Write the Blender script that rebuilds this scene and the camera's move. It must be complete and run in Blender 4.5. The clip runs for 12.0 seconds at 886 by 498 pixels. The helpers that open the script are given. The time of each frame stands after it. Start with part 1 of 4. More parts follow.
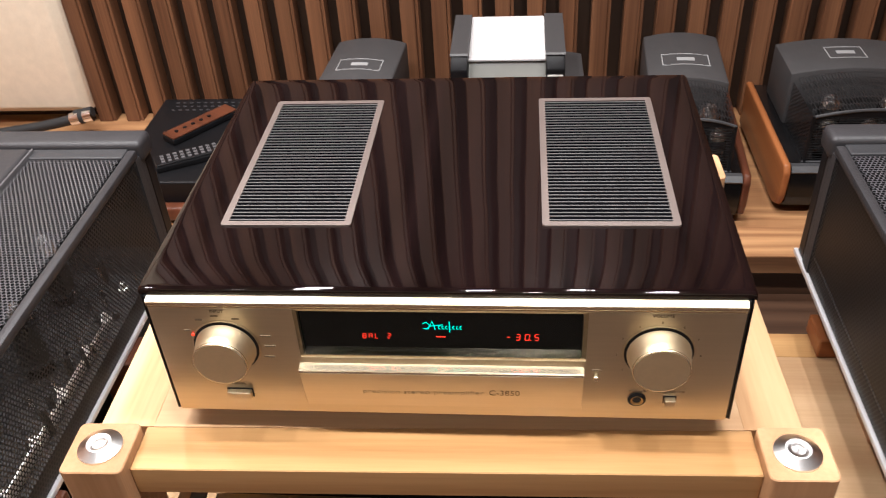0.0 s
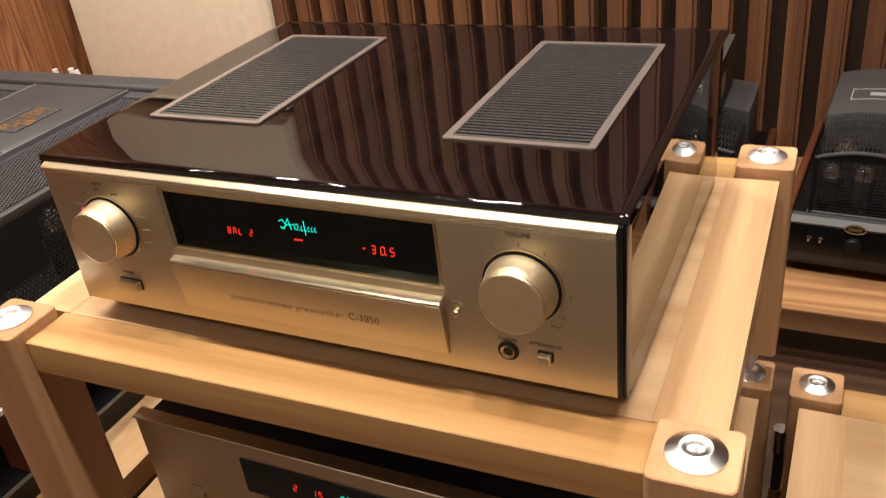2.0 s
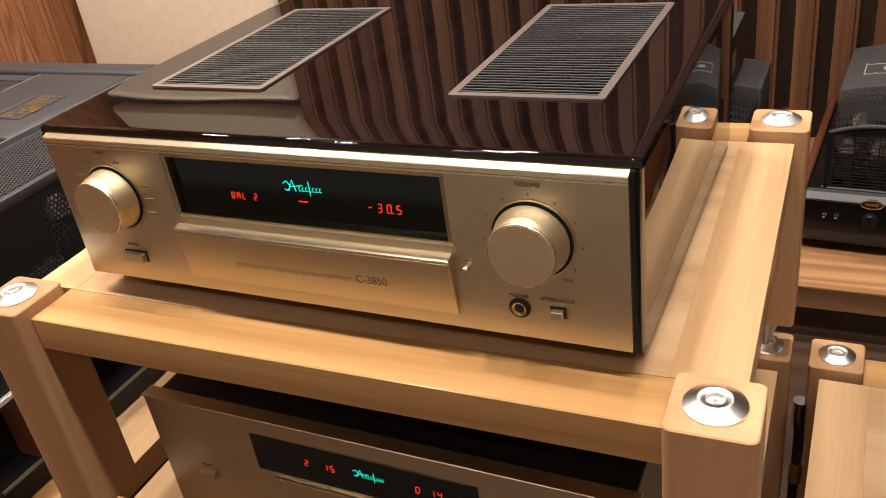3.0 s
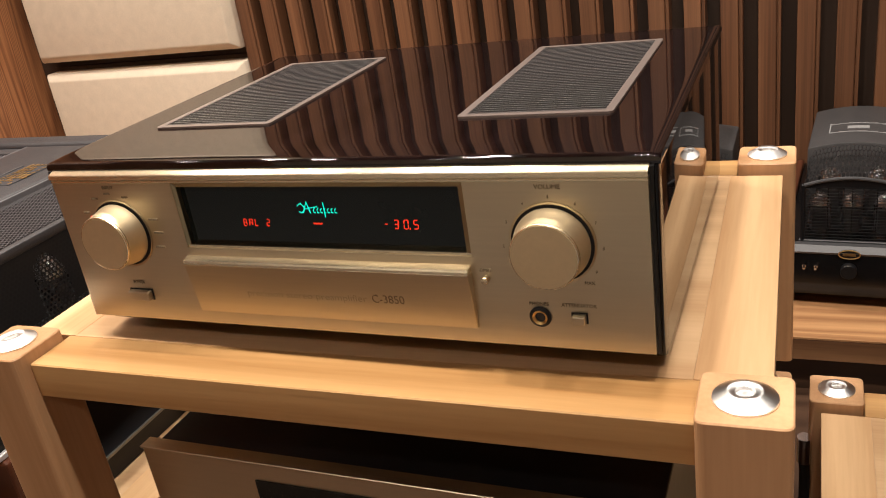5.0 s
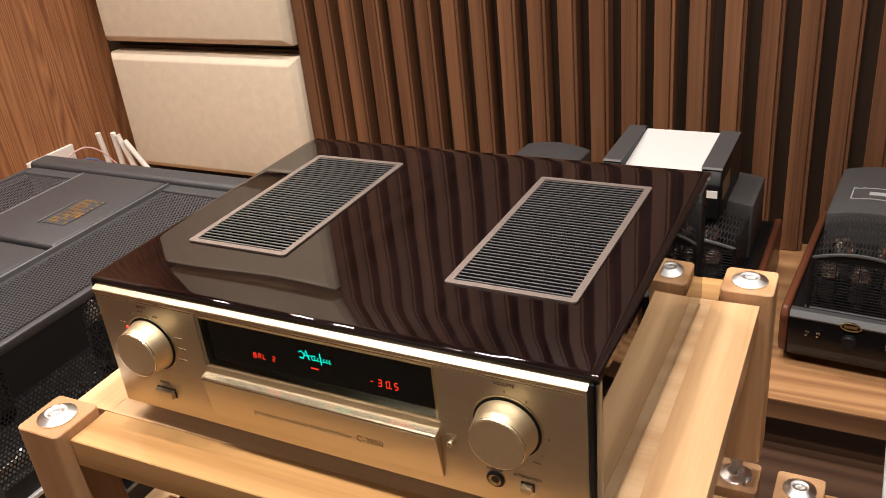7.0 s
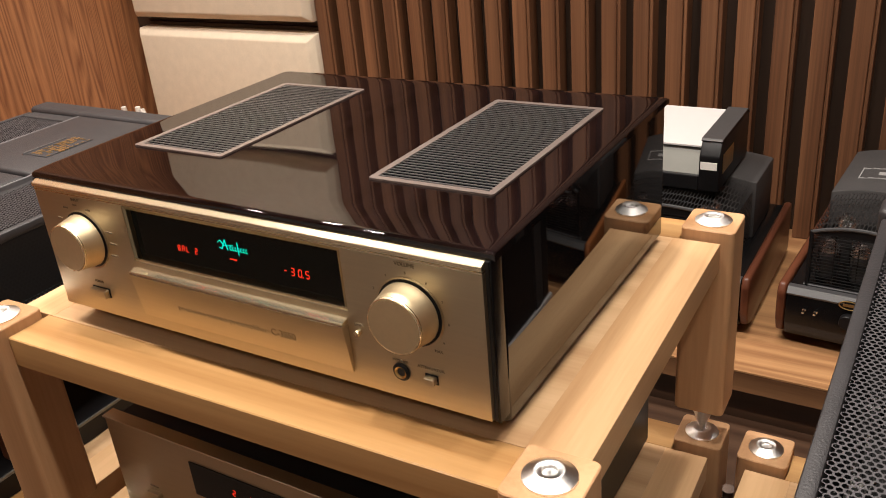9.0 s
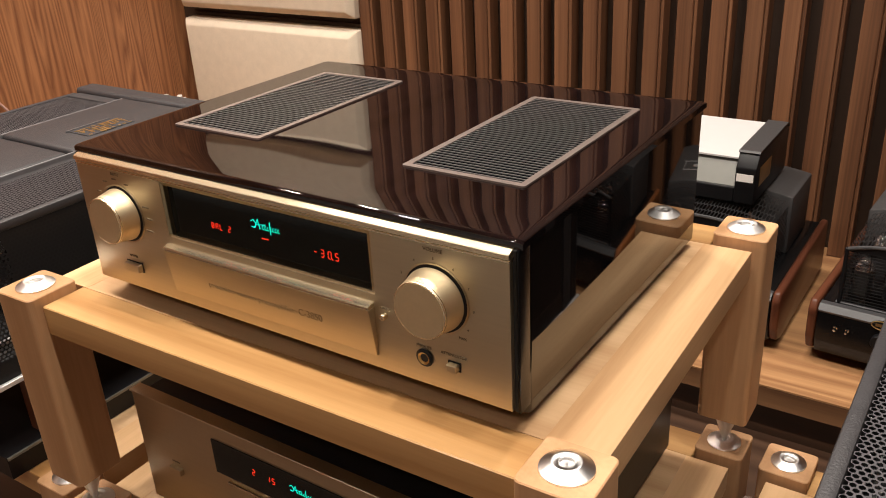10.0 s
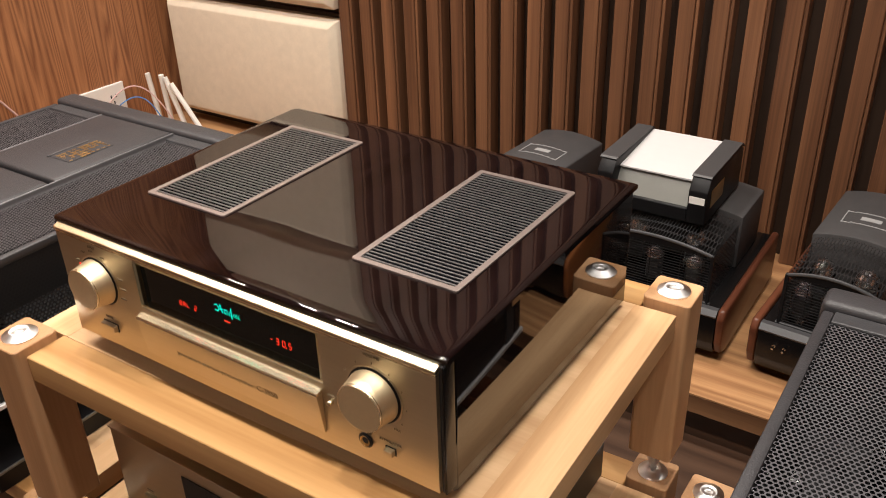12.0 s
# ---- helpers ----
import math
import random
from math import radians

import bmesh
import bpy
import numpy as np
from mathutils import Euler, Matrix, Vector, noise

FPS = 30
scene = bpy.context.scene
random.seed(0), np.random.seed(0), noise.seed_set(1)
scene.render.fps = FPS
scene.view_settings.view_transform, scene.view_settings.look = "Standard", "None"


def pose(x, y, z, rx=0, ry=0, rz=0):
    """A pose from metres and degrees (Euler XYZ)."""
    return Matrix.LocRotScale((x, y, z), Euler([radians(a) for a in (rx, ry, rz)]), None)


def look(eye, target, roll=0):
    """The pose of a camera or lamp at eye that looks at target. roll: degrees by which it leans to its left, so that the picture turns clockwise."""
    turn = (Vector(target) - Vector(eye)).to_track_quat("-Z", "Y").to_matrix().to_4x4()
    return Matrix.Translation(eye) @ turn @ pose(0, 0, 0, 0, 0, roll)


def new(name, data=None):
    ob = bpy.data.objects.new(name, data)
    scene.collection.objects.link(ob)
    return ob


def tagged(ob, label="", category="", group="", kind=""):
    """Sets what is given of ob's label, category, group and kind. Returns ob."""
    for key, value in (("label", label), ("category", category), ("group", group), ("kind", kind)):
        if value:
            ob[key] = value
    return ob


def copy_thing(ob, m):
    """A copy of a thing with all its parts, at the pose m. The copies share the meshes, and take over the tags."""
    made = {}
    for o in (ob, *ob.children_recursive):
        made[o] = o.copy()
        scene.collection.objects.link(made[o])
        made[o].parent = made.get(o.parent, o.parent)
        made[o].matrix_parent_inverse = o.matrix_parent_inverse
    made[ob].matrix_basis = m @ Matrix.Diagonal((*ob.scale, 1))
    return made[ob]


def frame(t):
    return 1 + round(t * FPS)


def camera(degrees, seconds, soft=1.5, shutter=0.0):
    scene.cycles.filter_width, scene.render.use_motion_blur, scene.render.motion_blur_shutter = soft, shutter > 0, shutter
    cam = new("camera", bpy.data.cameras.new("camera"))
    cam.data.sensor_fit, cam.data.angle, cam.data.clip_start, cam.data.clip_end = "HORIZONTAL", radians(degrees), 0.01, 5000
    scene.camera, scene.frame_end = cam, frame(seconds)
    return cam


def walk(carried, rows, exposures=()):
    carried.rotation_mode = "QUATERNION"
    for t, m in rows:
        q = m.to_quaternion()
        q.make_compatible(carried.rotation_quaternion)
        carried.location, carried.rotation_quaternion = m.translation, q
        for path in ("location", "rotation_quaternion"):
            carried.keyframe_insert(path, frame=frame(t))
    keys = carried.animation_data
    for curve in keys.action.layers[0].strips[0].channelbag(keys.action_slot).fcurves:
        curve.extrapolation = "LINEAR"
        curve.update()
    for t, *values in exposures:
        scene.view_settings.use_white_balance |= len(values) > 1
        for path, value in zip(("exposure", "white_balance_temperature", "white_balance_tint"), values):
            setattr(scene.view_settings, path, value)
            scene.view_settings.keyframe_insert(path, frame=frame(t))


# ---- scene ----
cam = camera(54.3, 12.0, soft=0.95, shutter=0.5)
PATH = [
    (0, (0.065, -0.508, 1.138), (-0.116, 1.077, -0.068), -3.7),
    (0.5, (0.104, -0.506, 1.088), (-0.154, 1.124, -0.041), -5.9),
    (1, (0.259, -0.475, 0.994), (-0.254, 1.159, -0.039), -3.7),
    (1.5, (0.335, -0.448, 0.978), (-0.422, 1.128, 0.008), -5.2),
    (2, (0.352, -0.438, 0.954), (-0.459, 1.096, -0.041), -7.1),
    (2.5, (0.358, -0.436, 0.94), (-0.48, 1.064, -0.085), -8.4),
    (4.5, (0.321, -0.483, 0.859), (-0.461, 1.19, 0.09), -9.2),
    (5, (0.325, -0.485, 0.874), (-0.455, 1.178, 0.081), -8.9),
    (5.5, (0.342, -0.463, 0.996), (-0.438, 1.117, 0.05), -9.7),
    (6, (0.366, -0.46, 1.057), (-0.452, 1.11, 0.127), -7.0),
    (6.5, (0.377, -0.453, 1.058), (-0.471, 1.107, 0.138), -6.4),
    (7, (0.395, -0.458, 1.06), (-0.481, 1.094, 0.152), -6.2),
    (7.5, (0.414, -0.452, 1.045), (-0.489, 1.091, 0.149), -6.2),
    (9.5, (0.501, -0.44, 0.944), (-0.508, 1.063, 0.094), -4.3),
    (10, (0.497, -0.448, 0.945), (-0.543, 1.037, 0.101), -3.2),
    (10.5, (0.504, -0.44, 0.947), (-0.536, 1.043, 0.1), -2.4),
    (11, (0.525, -0.441, 1.008), (-0.484, 1.037, 0.114), -1.6),
    (11.5, (0.54, -0.443, 1.06), (-0.449, 1.016, 0.116), -0.1),
    (12, (0.542, -0.433, 1.096), (-0.444, 1.014, 0.129), -1.7),
]
walk(cam, [(t, look(eye, target, roll)) for t, eye, target, roll in PATH], exposures=[(0, 0.17, 5800, 10), (0.8, 0.0, 6200, 10), (2.0, -0.13, 6500, 10), (5.0, -0.10, 6500, 10), (6.5, -0.15, 6350, 10), (10.0, -0.17, 6500, 10), (12.0, -0.15, 6350, 10)])

# ---- light: rows of small warm ceiling spots in a closed room ----
world = bpy.data.worlds.new("world")
world.use_nodes = True
world.node_tree.nodes["Background"].inputs[0].default_value = (1.0, 0.85, 0.7, 1)
world.node_tree.nodes["Background"].inputs[1].default_value = 0.02
scene.world = world

LAMP_ROWS = [(-0.10, (-1.55, -1.05, -0.55, -0.05, 0.45, 0.95), 10.6), (0.85, (-1.35, -0.55, 0.25), 11.2), (-1.8, (-1.0, 0.1, 1.2), 7.4)]
CEIL = 2.5
for ly, lxs, power in LAMP_ROWS:
    for lx in lxs:
        lamp = bpy.data.lights.new("ceiling_spot", "AREA")
        lamp.shape, lamp.size, lamp.energy, lamp.color = "DISK", 0.09, power, (1.0, 0.905, 0.805)
        lamp.spread = radians(130)
        new("ceiling_spot_light", lamp).matrix_world = pose(lx, ly, CEIL - 0.03)


# ---- materials ----
def material(name, color, rough=0.5, metal=0.0, coat=0.0, var=0.12, scale=60.0, bump=0.0, stretch=(1, 1, 1), emit=None, rvar=0.1):
    m = bpy.data.materials.new(name)
    m.use_nodes = True
    nt = m.node_tree
    b = nt.nodes["Principled BSDF"]
    b.inputs["Roughness"].default_value = rough
    b.inputs["Metallic"].default_value = metal
    b.inputs["Coat Weight"].default_value = coat
    b.inputs["Coat Roughness"].default_value = 0.03
    if emit:
        b.inputs["Base Color"].default_value = (*color, 1)
        b.inputs["Emission Color"].default_value = (*color, 1)
        b.inputs["Emission Strength"].default_value = emit
        return m
    tc = nt.nodes.new("ShaderNodeTexCoord")
    mp = nt.nodes.new("ShaderNodeMapping")
    mp.inputs["Scale"].default_value = stretch
    nt.links.new(tc.outputs["Object"], mp.inputs["Vector"])
    fine = nt.nodes.new("ShaderNodeTexNoise")
    fine.inputs["Scale"].default_value, fine.inputs["Detail"].default_value = scale, 6
    wide = nt.nodes.new("ShaderNodeTexNoise")
    wide.inputs["Scale"].default_value, wide.inputs["Detail"].default_value = scale / 12, 3
    for n in (fine, wide):
        nt.links.new(mp.outputs["Vector"], n.inputs["Vector"])
    mixn = nt.nodes.new("ShaderNodeMath")
    mixn.operation = "ADD"
    nt.links.new(fine.outputs["Fac"], mixn.inputs[0])
    nt.links.new(wide.outputs["Fac"], mixn.inputs[1])
    ramp = nt.nodes.new("ShaderNodeValToRGB")
    half = nt.nodes.new("ShaderNodeMath")
    half.operation, half.inputs[1].default_value = "MULTIPLY", 0.5
    nt.links.new(mixn.outputs[0], half.inputs[0])
    nt.links.new(half.outputs[0], ramp.inputs[0])
    ramp.color_ramp.elements[0].position, ramp.color_ramp.elements[1].position = 0.32, 0.68
    ramp.color_ramp.elements[0].color = (*[c * (1 - var) for c in color], 1)
    ramp.color_ramp.elements[1].color = (*[min(1, c * (1 + var)) for c in color], 1)
    nt.links.new(ramp.outputs[0], b.inputs["Base Color"])
    mr = nt.nodes.new("ShaderNodeMapRange")
    mr.inputs["To Min"].default_value, mr.inputs["To Max"].default_value = max(0, rough - rvar * rough), min(1, rough + rvar * rough)
    nt.links.new(half.outputs[0], mr.inputs["Value"])
    nt.links.new(mr.outputs[0], b.inputs["Roughness"])
    if bump:
        bp = nt.nodes.new("ShaderNodeBump")
        bp.inputs["Strength"].default_value, bp.inputs["Distance"].default_value = bump, 0.001
        nt.links.new(fine.outputs["Fac"], bp.inputs["Height"])
        nt.links.new(bp.outputs[0], b.inputs["Normal"])
    return m


def wood(name, light, dark, along="x", rough=0.4, coat=0.0, ring=26.0, contrast=0.5, pores=0.3, randomize=0.12, k=0.045):
    """Sawn wood: long rings distorted by noise, fine fibres and pores along one axis, each board a little different."""
    m = bpy.data.materials.new(name)
    m.use_nodes = True
    nt = m.node_tree
    L = nt.links.new
    b = nt.nodes["Principled BSDF"]
    b.inputs["Coat Weight"].default_value, b.inputs["Coat Roughness"].default_value = coat, 0.012
    tc = nt.nodes.new("ShaderNodeTexCoord")
    info = nt.nodes.new("ShaderNodeObjectInfo")
    shift = nt.nodes.new("ShaderNodeVectorMath")
    shift.operation = "ADD"
    spread = nt.nodes.new("ShaderNodeMath")
    spread.operation, spread.inputs[1].default_value = "MULTIPLY", 7.3
    L(info.outputs["Random"], spread.inputs[0])
    L(tc.outputs["Object"], shift.inputs[0])
    L(spread.outputs[0], shift.inputs[1])
    mp = nt.nodes.new("ShaderNodeMapping")
    mp.inputs["Scale"].default_value = {"x": (k, 1, 1), "y": (1, k, 1), "z": (1, 1, k)}[along]
    L(shift.outputs[0], mp.inputs["Vector"])
    warp = nt.nodes.new("ShaderNodeTexNoise")
    warp.inputs["Scale"].default_value, warp.inputs["Detail"].default_value = 5.0, 2
    L(mp.outputs[0], warp.inputs["Vector"])
    rings = nt.nodes.new("ShaderNodeMath")
    rings.operation, rings.inputs[1].default_value = "MULTIPLY", ring
    L(warp.outputs["Fac"], rings.inputs[0])
    fr = nt.nodes.new("ShaderNodeMath")
    fr.operation = "PINGPONG"
    fr.inputs[1].default_value = 1.0
    L(rings.outputs[0], fr.inputs[0])
    fibre = nt.nodes.new("ShaderNodeTexNoise")
    fibre.inputs["Scale"].default_value, fibre.inputs["Detail"].default_value = 260.0, 5
    L(mp.outputs[0], fibre.inputs["Vector"])
    mid = nt.nodes.new("ShaderNodeTexNoise")
    mid.inputs["Scale"].default_value, mid.inputs["Detail"].default_value = 40.0, 4
    L(mp.outputs[0], mid.inputs["Vector"])
    a1 = nt.nodes.new("ShaderNodeMix")
    a1.inputs[0].default_value = 0.5
    L(fr.outputs[0], a1.inputs[2])
    L(mid.outputs["Fac"], a1.inputs[3])
    a2 = nt.nodes.new("ShaderNodeMix")
    a2.inputs[0].default_value = pores
    L(a1.outputs[0], a2.inputs[2])
    L(fibre.outputs["Fac"], a2.inputs[3])
    ramp = nt.nodes.new("ShaderNodeValToRGB")
    ramp.color_ramp.elements[0].position, ramp.color_ramp.elements[1].position = 0.5 - contrast / 2, 0.5 + contrast / 2
    ramp.color_ramp.elements[0].color, ramp.color_ramp.elements[1].color = (*dark, 1), (*light, 1)
    L(a2.outputs[0], ramp.inputs[0])
    hsv = nt.nodes.new("ShaderNodeHueSaturation")
    mr = nt.nodes.new("ShaderNodeMapRange")
    mr.inputs["To Min"].default_value, mr.inputs["To Max"].default_value = 1 - randomize, 1 + randomize
    L(info.outputs["Random"], mr.inputs["Value"])
    L(mr.outputs[0], hsv.inputs["Value"])
    L(ramp.outputs[0], hsv.inputs["Color"])
    L(hsv.outputs[0], b.inputs["Base Color"])
    rr = nt.nodes.new("ShaderNodeMapRange")
    rr.inputs["To Min"].default_value, rr.inputs["To Max"].default_value = rough * 0.85, rough * 1.2
    L(a2.outputs[0], rr.inputs["Value"])
    L(rr.outputs[0], b.inputs["Roughness"])
    bp = nt.nodes.new("ShaderNodeBump")
    bp.inputs["Strength"].default_value, bp.inputs["Distance"].default_value = (0.05 if coat else 0.2), 0.0006
    L(fibre.outputs["Fac"], bp.inputs["Height"])
    L(bp.outputs[0], b.inputs["Normal"])
    return m


GOLD = material("champagne_gold_aluminium", (0.585, 0.507, 0.368), 0.34, 1.0, var=0.05, scale=400, stretch=(0.03, 1, 1), bump=0.05)
GOLD_KNOB = material("turned_gold_aluminium", (0.72, 0.595, 0.39), 0.46, 1.0, var=0.04, scale=300)
# gold toned down to carry the dark reflection seen in the display frame
BEZEL = material("gold_dimmed_by_reflection", (0.34, 0.30, 0.20), 0.35, 1.0, var=0.05, scale=200)
GOLD_TRIM = material("polished_gold_edge", (0.84, 0.72, 0.51), 0.25, 1.0, var=0.03, scale=200, stretch=(0.03, 1, 1))
BRONZE = material("grille_bronze_aluminium", (0.35, 0.29, 0.265), 0.42, 0.9, var=0.05, scale=300)
GRILLE_BLACK = material("grille_depth_shade", (0.003, 0.003, 0.004), 0.8)
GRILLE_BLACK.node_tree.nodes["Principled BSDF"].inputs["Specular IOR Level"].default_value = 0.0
SLAT_STEEL = material("grille_slat_metal", (0.36, 0.355, 0.36), 0.34, 0.9, var=0.05)
LACQUER = wood("dark_persimmon_lacquer", (0.0085, 0.0042, 0.0042), (0.0030, 0.0015, 0.0015), "y", 0.6, 1.0, ring=30, contrast=0.5)
for mt in (LACQUER,):
    mt.node_tree.nodes["Principled BSDF"].inputs["Specular IOR Level"].default_value = 0.0
    mt.node_tree.nodes["Principled BSDF"].inputs["Coat IOR"].default_value = 1.64
    mt.node_tree.nodes["Principled BSDF"].inputs["Coat Roughness"].default_value = 0.026
PIANO = material("black_piano_lacquer", (0.004, 0.003, 0.003), 0.6, coat=1.0, var=0.2)
PIANO.node_tree.nodes["Principled BSDF"].inputs["Specular IOR Level"].default_value = 0.0
PIANO.node_tree.nodes["Principled BSDF"].inputs["Coat IOR"].default_value = 1.70
BLACK = material("black_plastic", (0.006, 0.006, 0.007), 0.4, var=0.2)
BLACK.node_tree.nodes["Principled BSDF"].inputs["Specular IOR Level"].default_value = 0.3
ENAMEL = material("gloss_black_enamel", (0.004, 0.004, 0.0045), 0.2, var=0.2)
ENAMEL.node_tree.nodes["Principled BSDF"].inputs["Specular IOR Level"].default_value = 0.3
SATIN_BLACK = material("satin_black_paint", (0.006, 0.006, 0.006), 0.6, var=0.2)
GLASS_DARK = material("smoked_display_glass", (0.006, 0.009, 0.009), 0.06, var=0.2)
GLASS_DARK.node_tree.nodes["Principled BSDF"].inputs["Specular IOR Level"].default_value = 0.3
INK = material("engraved_ink", (0.17, 0.13, 0.08), 0.6, var=0.1)
INK_SOFT = material("worn_ink", (0.40, 0.335, 0.22), 0.6, var=0.1)
RED = material("red_led_segment", (1.0, 0.035, 0.012), emit=1.25)
CYAN = material("cyan_lit_mark", (0.0, 0.75, 0.55), emit=1.2)
MAPLE_X = wood("maple_board_x", (0.56, 0.328, 0.135), (0.36, 0.183, 0.064), "x", 0.34, ring=16, contrast=0.44, randomize=0.07)
MAPLE_X.node_tree.nodes["Principled BSDF"].inputs["Coat Weight"].default_value = 0.35
MAPLE_X.node_tree.nodes["Principled BSDF"].inputs["Coat Roughness"].default_value = 0.16
MAPLE_Y = wood("maple_board_y", (0.66, 0.43, 0.235), (0.49, 0.285, 0.14), "y", 0.36, ring=12, contrast=0.36, randomize=0.06)
MAPLE_Z = wood("beech_post_z", (0.55, 0.325, 0.175), (0.40, 0.217, 0.104), "z", 0.42, ring=10, contrast=0.36, randomize=0.08)
STEEL = material("turned_steel", (0.94, 0.935, 0.925), 0.34, 1.0, var=0.06, scale=250)
steel_nodes = STEEL.node_tree
turned = steel_nodes.nodes.new("ShaderNodeTangent")
turned.direction_type, turned.axis = "RADIAL", "Z"
steel_nodes.links.new(turned.outputs[0], steel_nodes.nodes["Principled BSDF"].inputs["Tangent"])
steel_nodes.nodes["Principled BSDF"].inputs["Anisotropic"].default_value = 0.7
CHROME = material("polished_chrome", (0.8, 0.8, 0.8), 0.1, 1.0, var=0.03)
SLAT_WOOD = wood("walnut_slat", (0.215, 0.096, 0.044), (0.100, 0.041, 0.019), "z", 0.5, ring=16, contrast=0.36, pores=0.5, randomize=0.12, k=0.012)
SLAT_BACK = wood("dark_walnut_backing", (0.045, 0.022, 0.011), (0.018, 0.009, 0.005), "z", 0.6, ring=16, contrast=0.8)
VENEER = wood("teak_veneer", (0.50, 0.225, 0.098), (0.22, 0.083, 0.036), "z", 0.42, ring=110, contrast=0.34, pores=0.42)
PLATFORM = wood("walnut_platform", (0.50, 0.275, 0.125), (0.28, 0.135, 0.06), "x", 0.36, ring=26, contrast=0.4)
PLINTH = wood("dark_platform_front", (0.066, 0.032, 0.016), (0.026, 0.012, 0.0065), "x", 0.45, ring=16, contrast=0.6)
FABRIC = material("beige_fabric", (0.72, 0.615, 0.48), 0.9, var=0.08, scale=420, bump=0.5)
GREY_PAINT = material("textured_charcoal_paint", (0.030, 0.030, 0.033), 0.5, var=0.15, scale=500, bump=0.4)
GREY_TOP = material("hammered_grey_paint", (0.027, 0.0255, 0.028), 0.5, var=0.12, scale=500, bump=0.5)
VALVE_GREY = material("fine_textured_grey_paint", (0.048, 0.046, 0.047), 0.5, var=0.12, scale=600, bump=0.4)
EDGE_GREY = material("lit_worn_grey_edge", (0.16, 0.155, 0.16), 0.4, 0.3, var=0.12, scale=200)
LEDGE_GREY = material("lit_satin_grey", (0.055, 0.055, 0.058), 0.42, 0.2, var=0.12, scale=300)
BRIGHT_TRIM = material("bright_trim_strip", (0.82, 0.82, 0.84), 0.42, 0.6, var=0.05)
MESH_GREY = material("perforated_grey_steel", (0.074, 0.071, 0.078), 0.45, 0.2, var=0.1)
MESH_BLACK = material("perforated_black_steel", (0.016, 0.016, 0.017), 0.4, 0.2, var=0.1)
PLATE_GREY = material("grey_valve_plate", (0.09, 0.09, 0.095), 0.4, 0.4, var=0.2)
INSIDE = material("dark_interior", (0.01, 0.01, 0.011), 0.6, var=0.3)
CHEEK_LIGHT = wood("cherry_cheek", (0.36, 0.130, 0.042), (0.22, 0.070, 0.022), "y", 0.35, 0.12, ring=22, contrast=0.5, randomize=0.05)
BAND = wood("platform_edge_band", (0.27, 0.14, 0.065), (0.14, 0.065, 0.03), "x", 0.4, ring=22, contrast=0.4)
CHEEK = wood("rosewood_cheek", (0.135, 0.044, 0.021), (0.055, 0.017, 0.009), "y", 0.35, 0.12, ring=22, contrast=0.8, randomize=0.05)
for mt in (MAPLE_Y, MAPLE_Z, CHEEK, CHEEK_LIGHT):
    mt.node_tree.nodes["Principled BSDF"].inputs["Specular IOR Level"].default_value = 0.28
PAPER = material("white_card", (0.55, 0.535, 0.53), 0.7, var=0.02)
SILVER = material("silver_paint", (0.17, 0.17, 0.155), 0.4, 0.5, var=0.05)
WHITE_PLASTIC = material("white_plastic", (0.82, 0.80, 0.76), 0.35, var=0.03)
RUBBER = material("black_rubber", (0.015, 0.015, 0.016), 0.7, var=0.2)
BRASS = material("dull_brass", (0.62, 0.43, 0.18), 0.35, 1.0, var=0.3, scale=300)
PLASTER = material("warm_plaster", (0.26, 0.22, 0.18), 0.85, var=0.05, scale=20, bump=0.2)
GREY_REFLECTOR = material("grey_floor_reflector", (0.185, 0.180, 0.175), 0.95, var=0.12, scale=250, bump=0.6)
LABEL_GREY = material("etched_grey_label", (0.30, 0.30, 0.30), 0.5, var=0.05)
WIRE_BLUE = material("blue_cable", (0.05, 0.2, 0.5), 0.5, var=0.05)
WIRE_PINK = material("pink_cable", (0.62, 0.42, 0.40), 0.5, var=0.05)
GETTER = material("silver_getter", (0.80, 0.82, 0.85), 0.25, 1.0, var=0.1)
glass = bpy.data.materials.new("clear_tube_glass")
glass.use_nodes = True
gb = glass.node_tree.nodes["Principled BSDF"]
gb.inputs["Transmission Weight"].default_value, gb.inputs["Roughness"].default_value, gb.inputs["IOR"].default_value = 1.0, 0.02, 1.45


# ---- mesh helpers ----
def thing(name, at, label, category, group="", kind=""):
    e = new(name)
    e.empty_display_size = 0.05
    e.location = at
    return tagged(e, label, category, group, kind)


def part(name, bm, mat, parent=None, label="", smooth=False):
    me = bpy.data.meshes.new(name)
    bm.to_mesh(me)
    bm.free()
    me.materials.append(mat)
    if smooth:
        areas = sorted(p.area for p in me.polygons)
        broad = areas[-1] > 8 * areas[len(areas) // 2]
        for p in me.polygons:
            p.use_smooth = not broad or p.area < 8 * areas[len(areas) // 2]
        me.set_sharp_from_angle(angle=radians(38))
    ob = new(name, me)
    if parent is not None:
        ob.parent = parent
        if parent.type == "EMPTY":
            ob.matrix_parent_inverse = Matrix.Translation(parent.location).inverted()
    if label:
        ob["label"] = label
    return ob


def again(name, ob, offset, parent):
    """One more piece on the same mesh."""
    o = new(name, ob.data)
    o.location = offset
    o.parent = parent
    o.matrix_parent_inverse = ob.matrix_parent_inverse.copy()
    return o


def box(x0, x1, y0, y1, z0, z1, bevel=0.0, seg=2, bm=None):
    b = bmesh.new()
    bmesh.ops.create_cube(b, size=1)
    for v in b.verts:
        v.co = Vector(((x0 + x1) / 2 + v.co.x * (x1 - x0), (y0 + y1) / 2 + v.co.y * (y1 - y0), (z0 + z1) / 2 + v.co.z * (z1 - z0)))
    if bevel:
        bmesh.ops.bevel(b, geom=b.edges[:], offset=bevel, segments=seg, profile=0.5, affect="EDGES")
    return merge(bm, b)


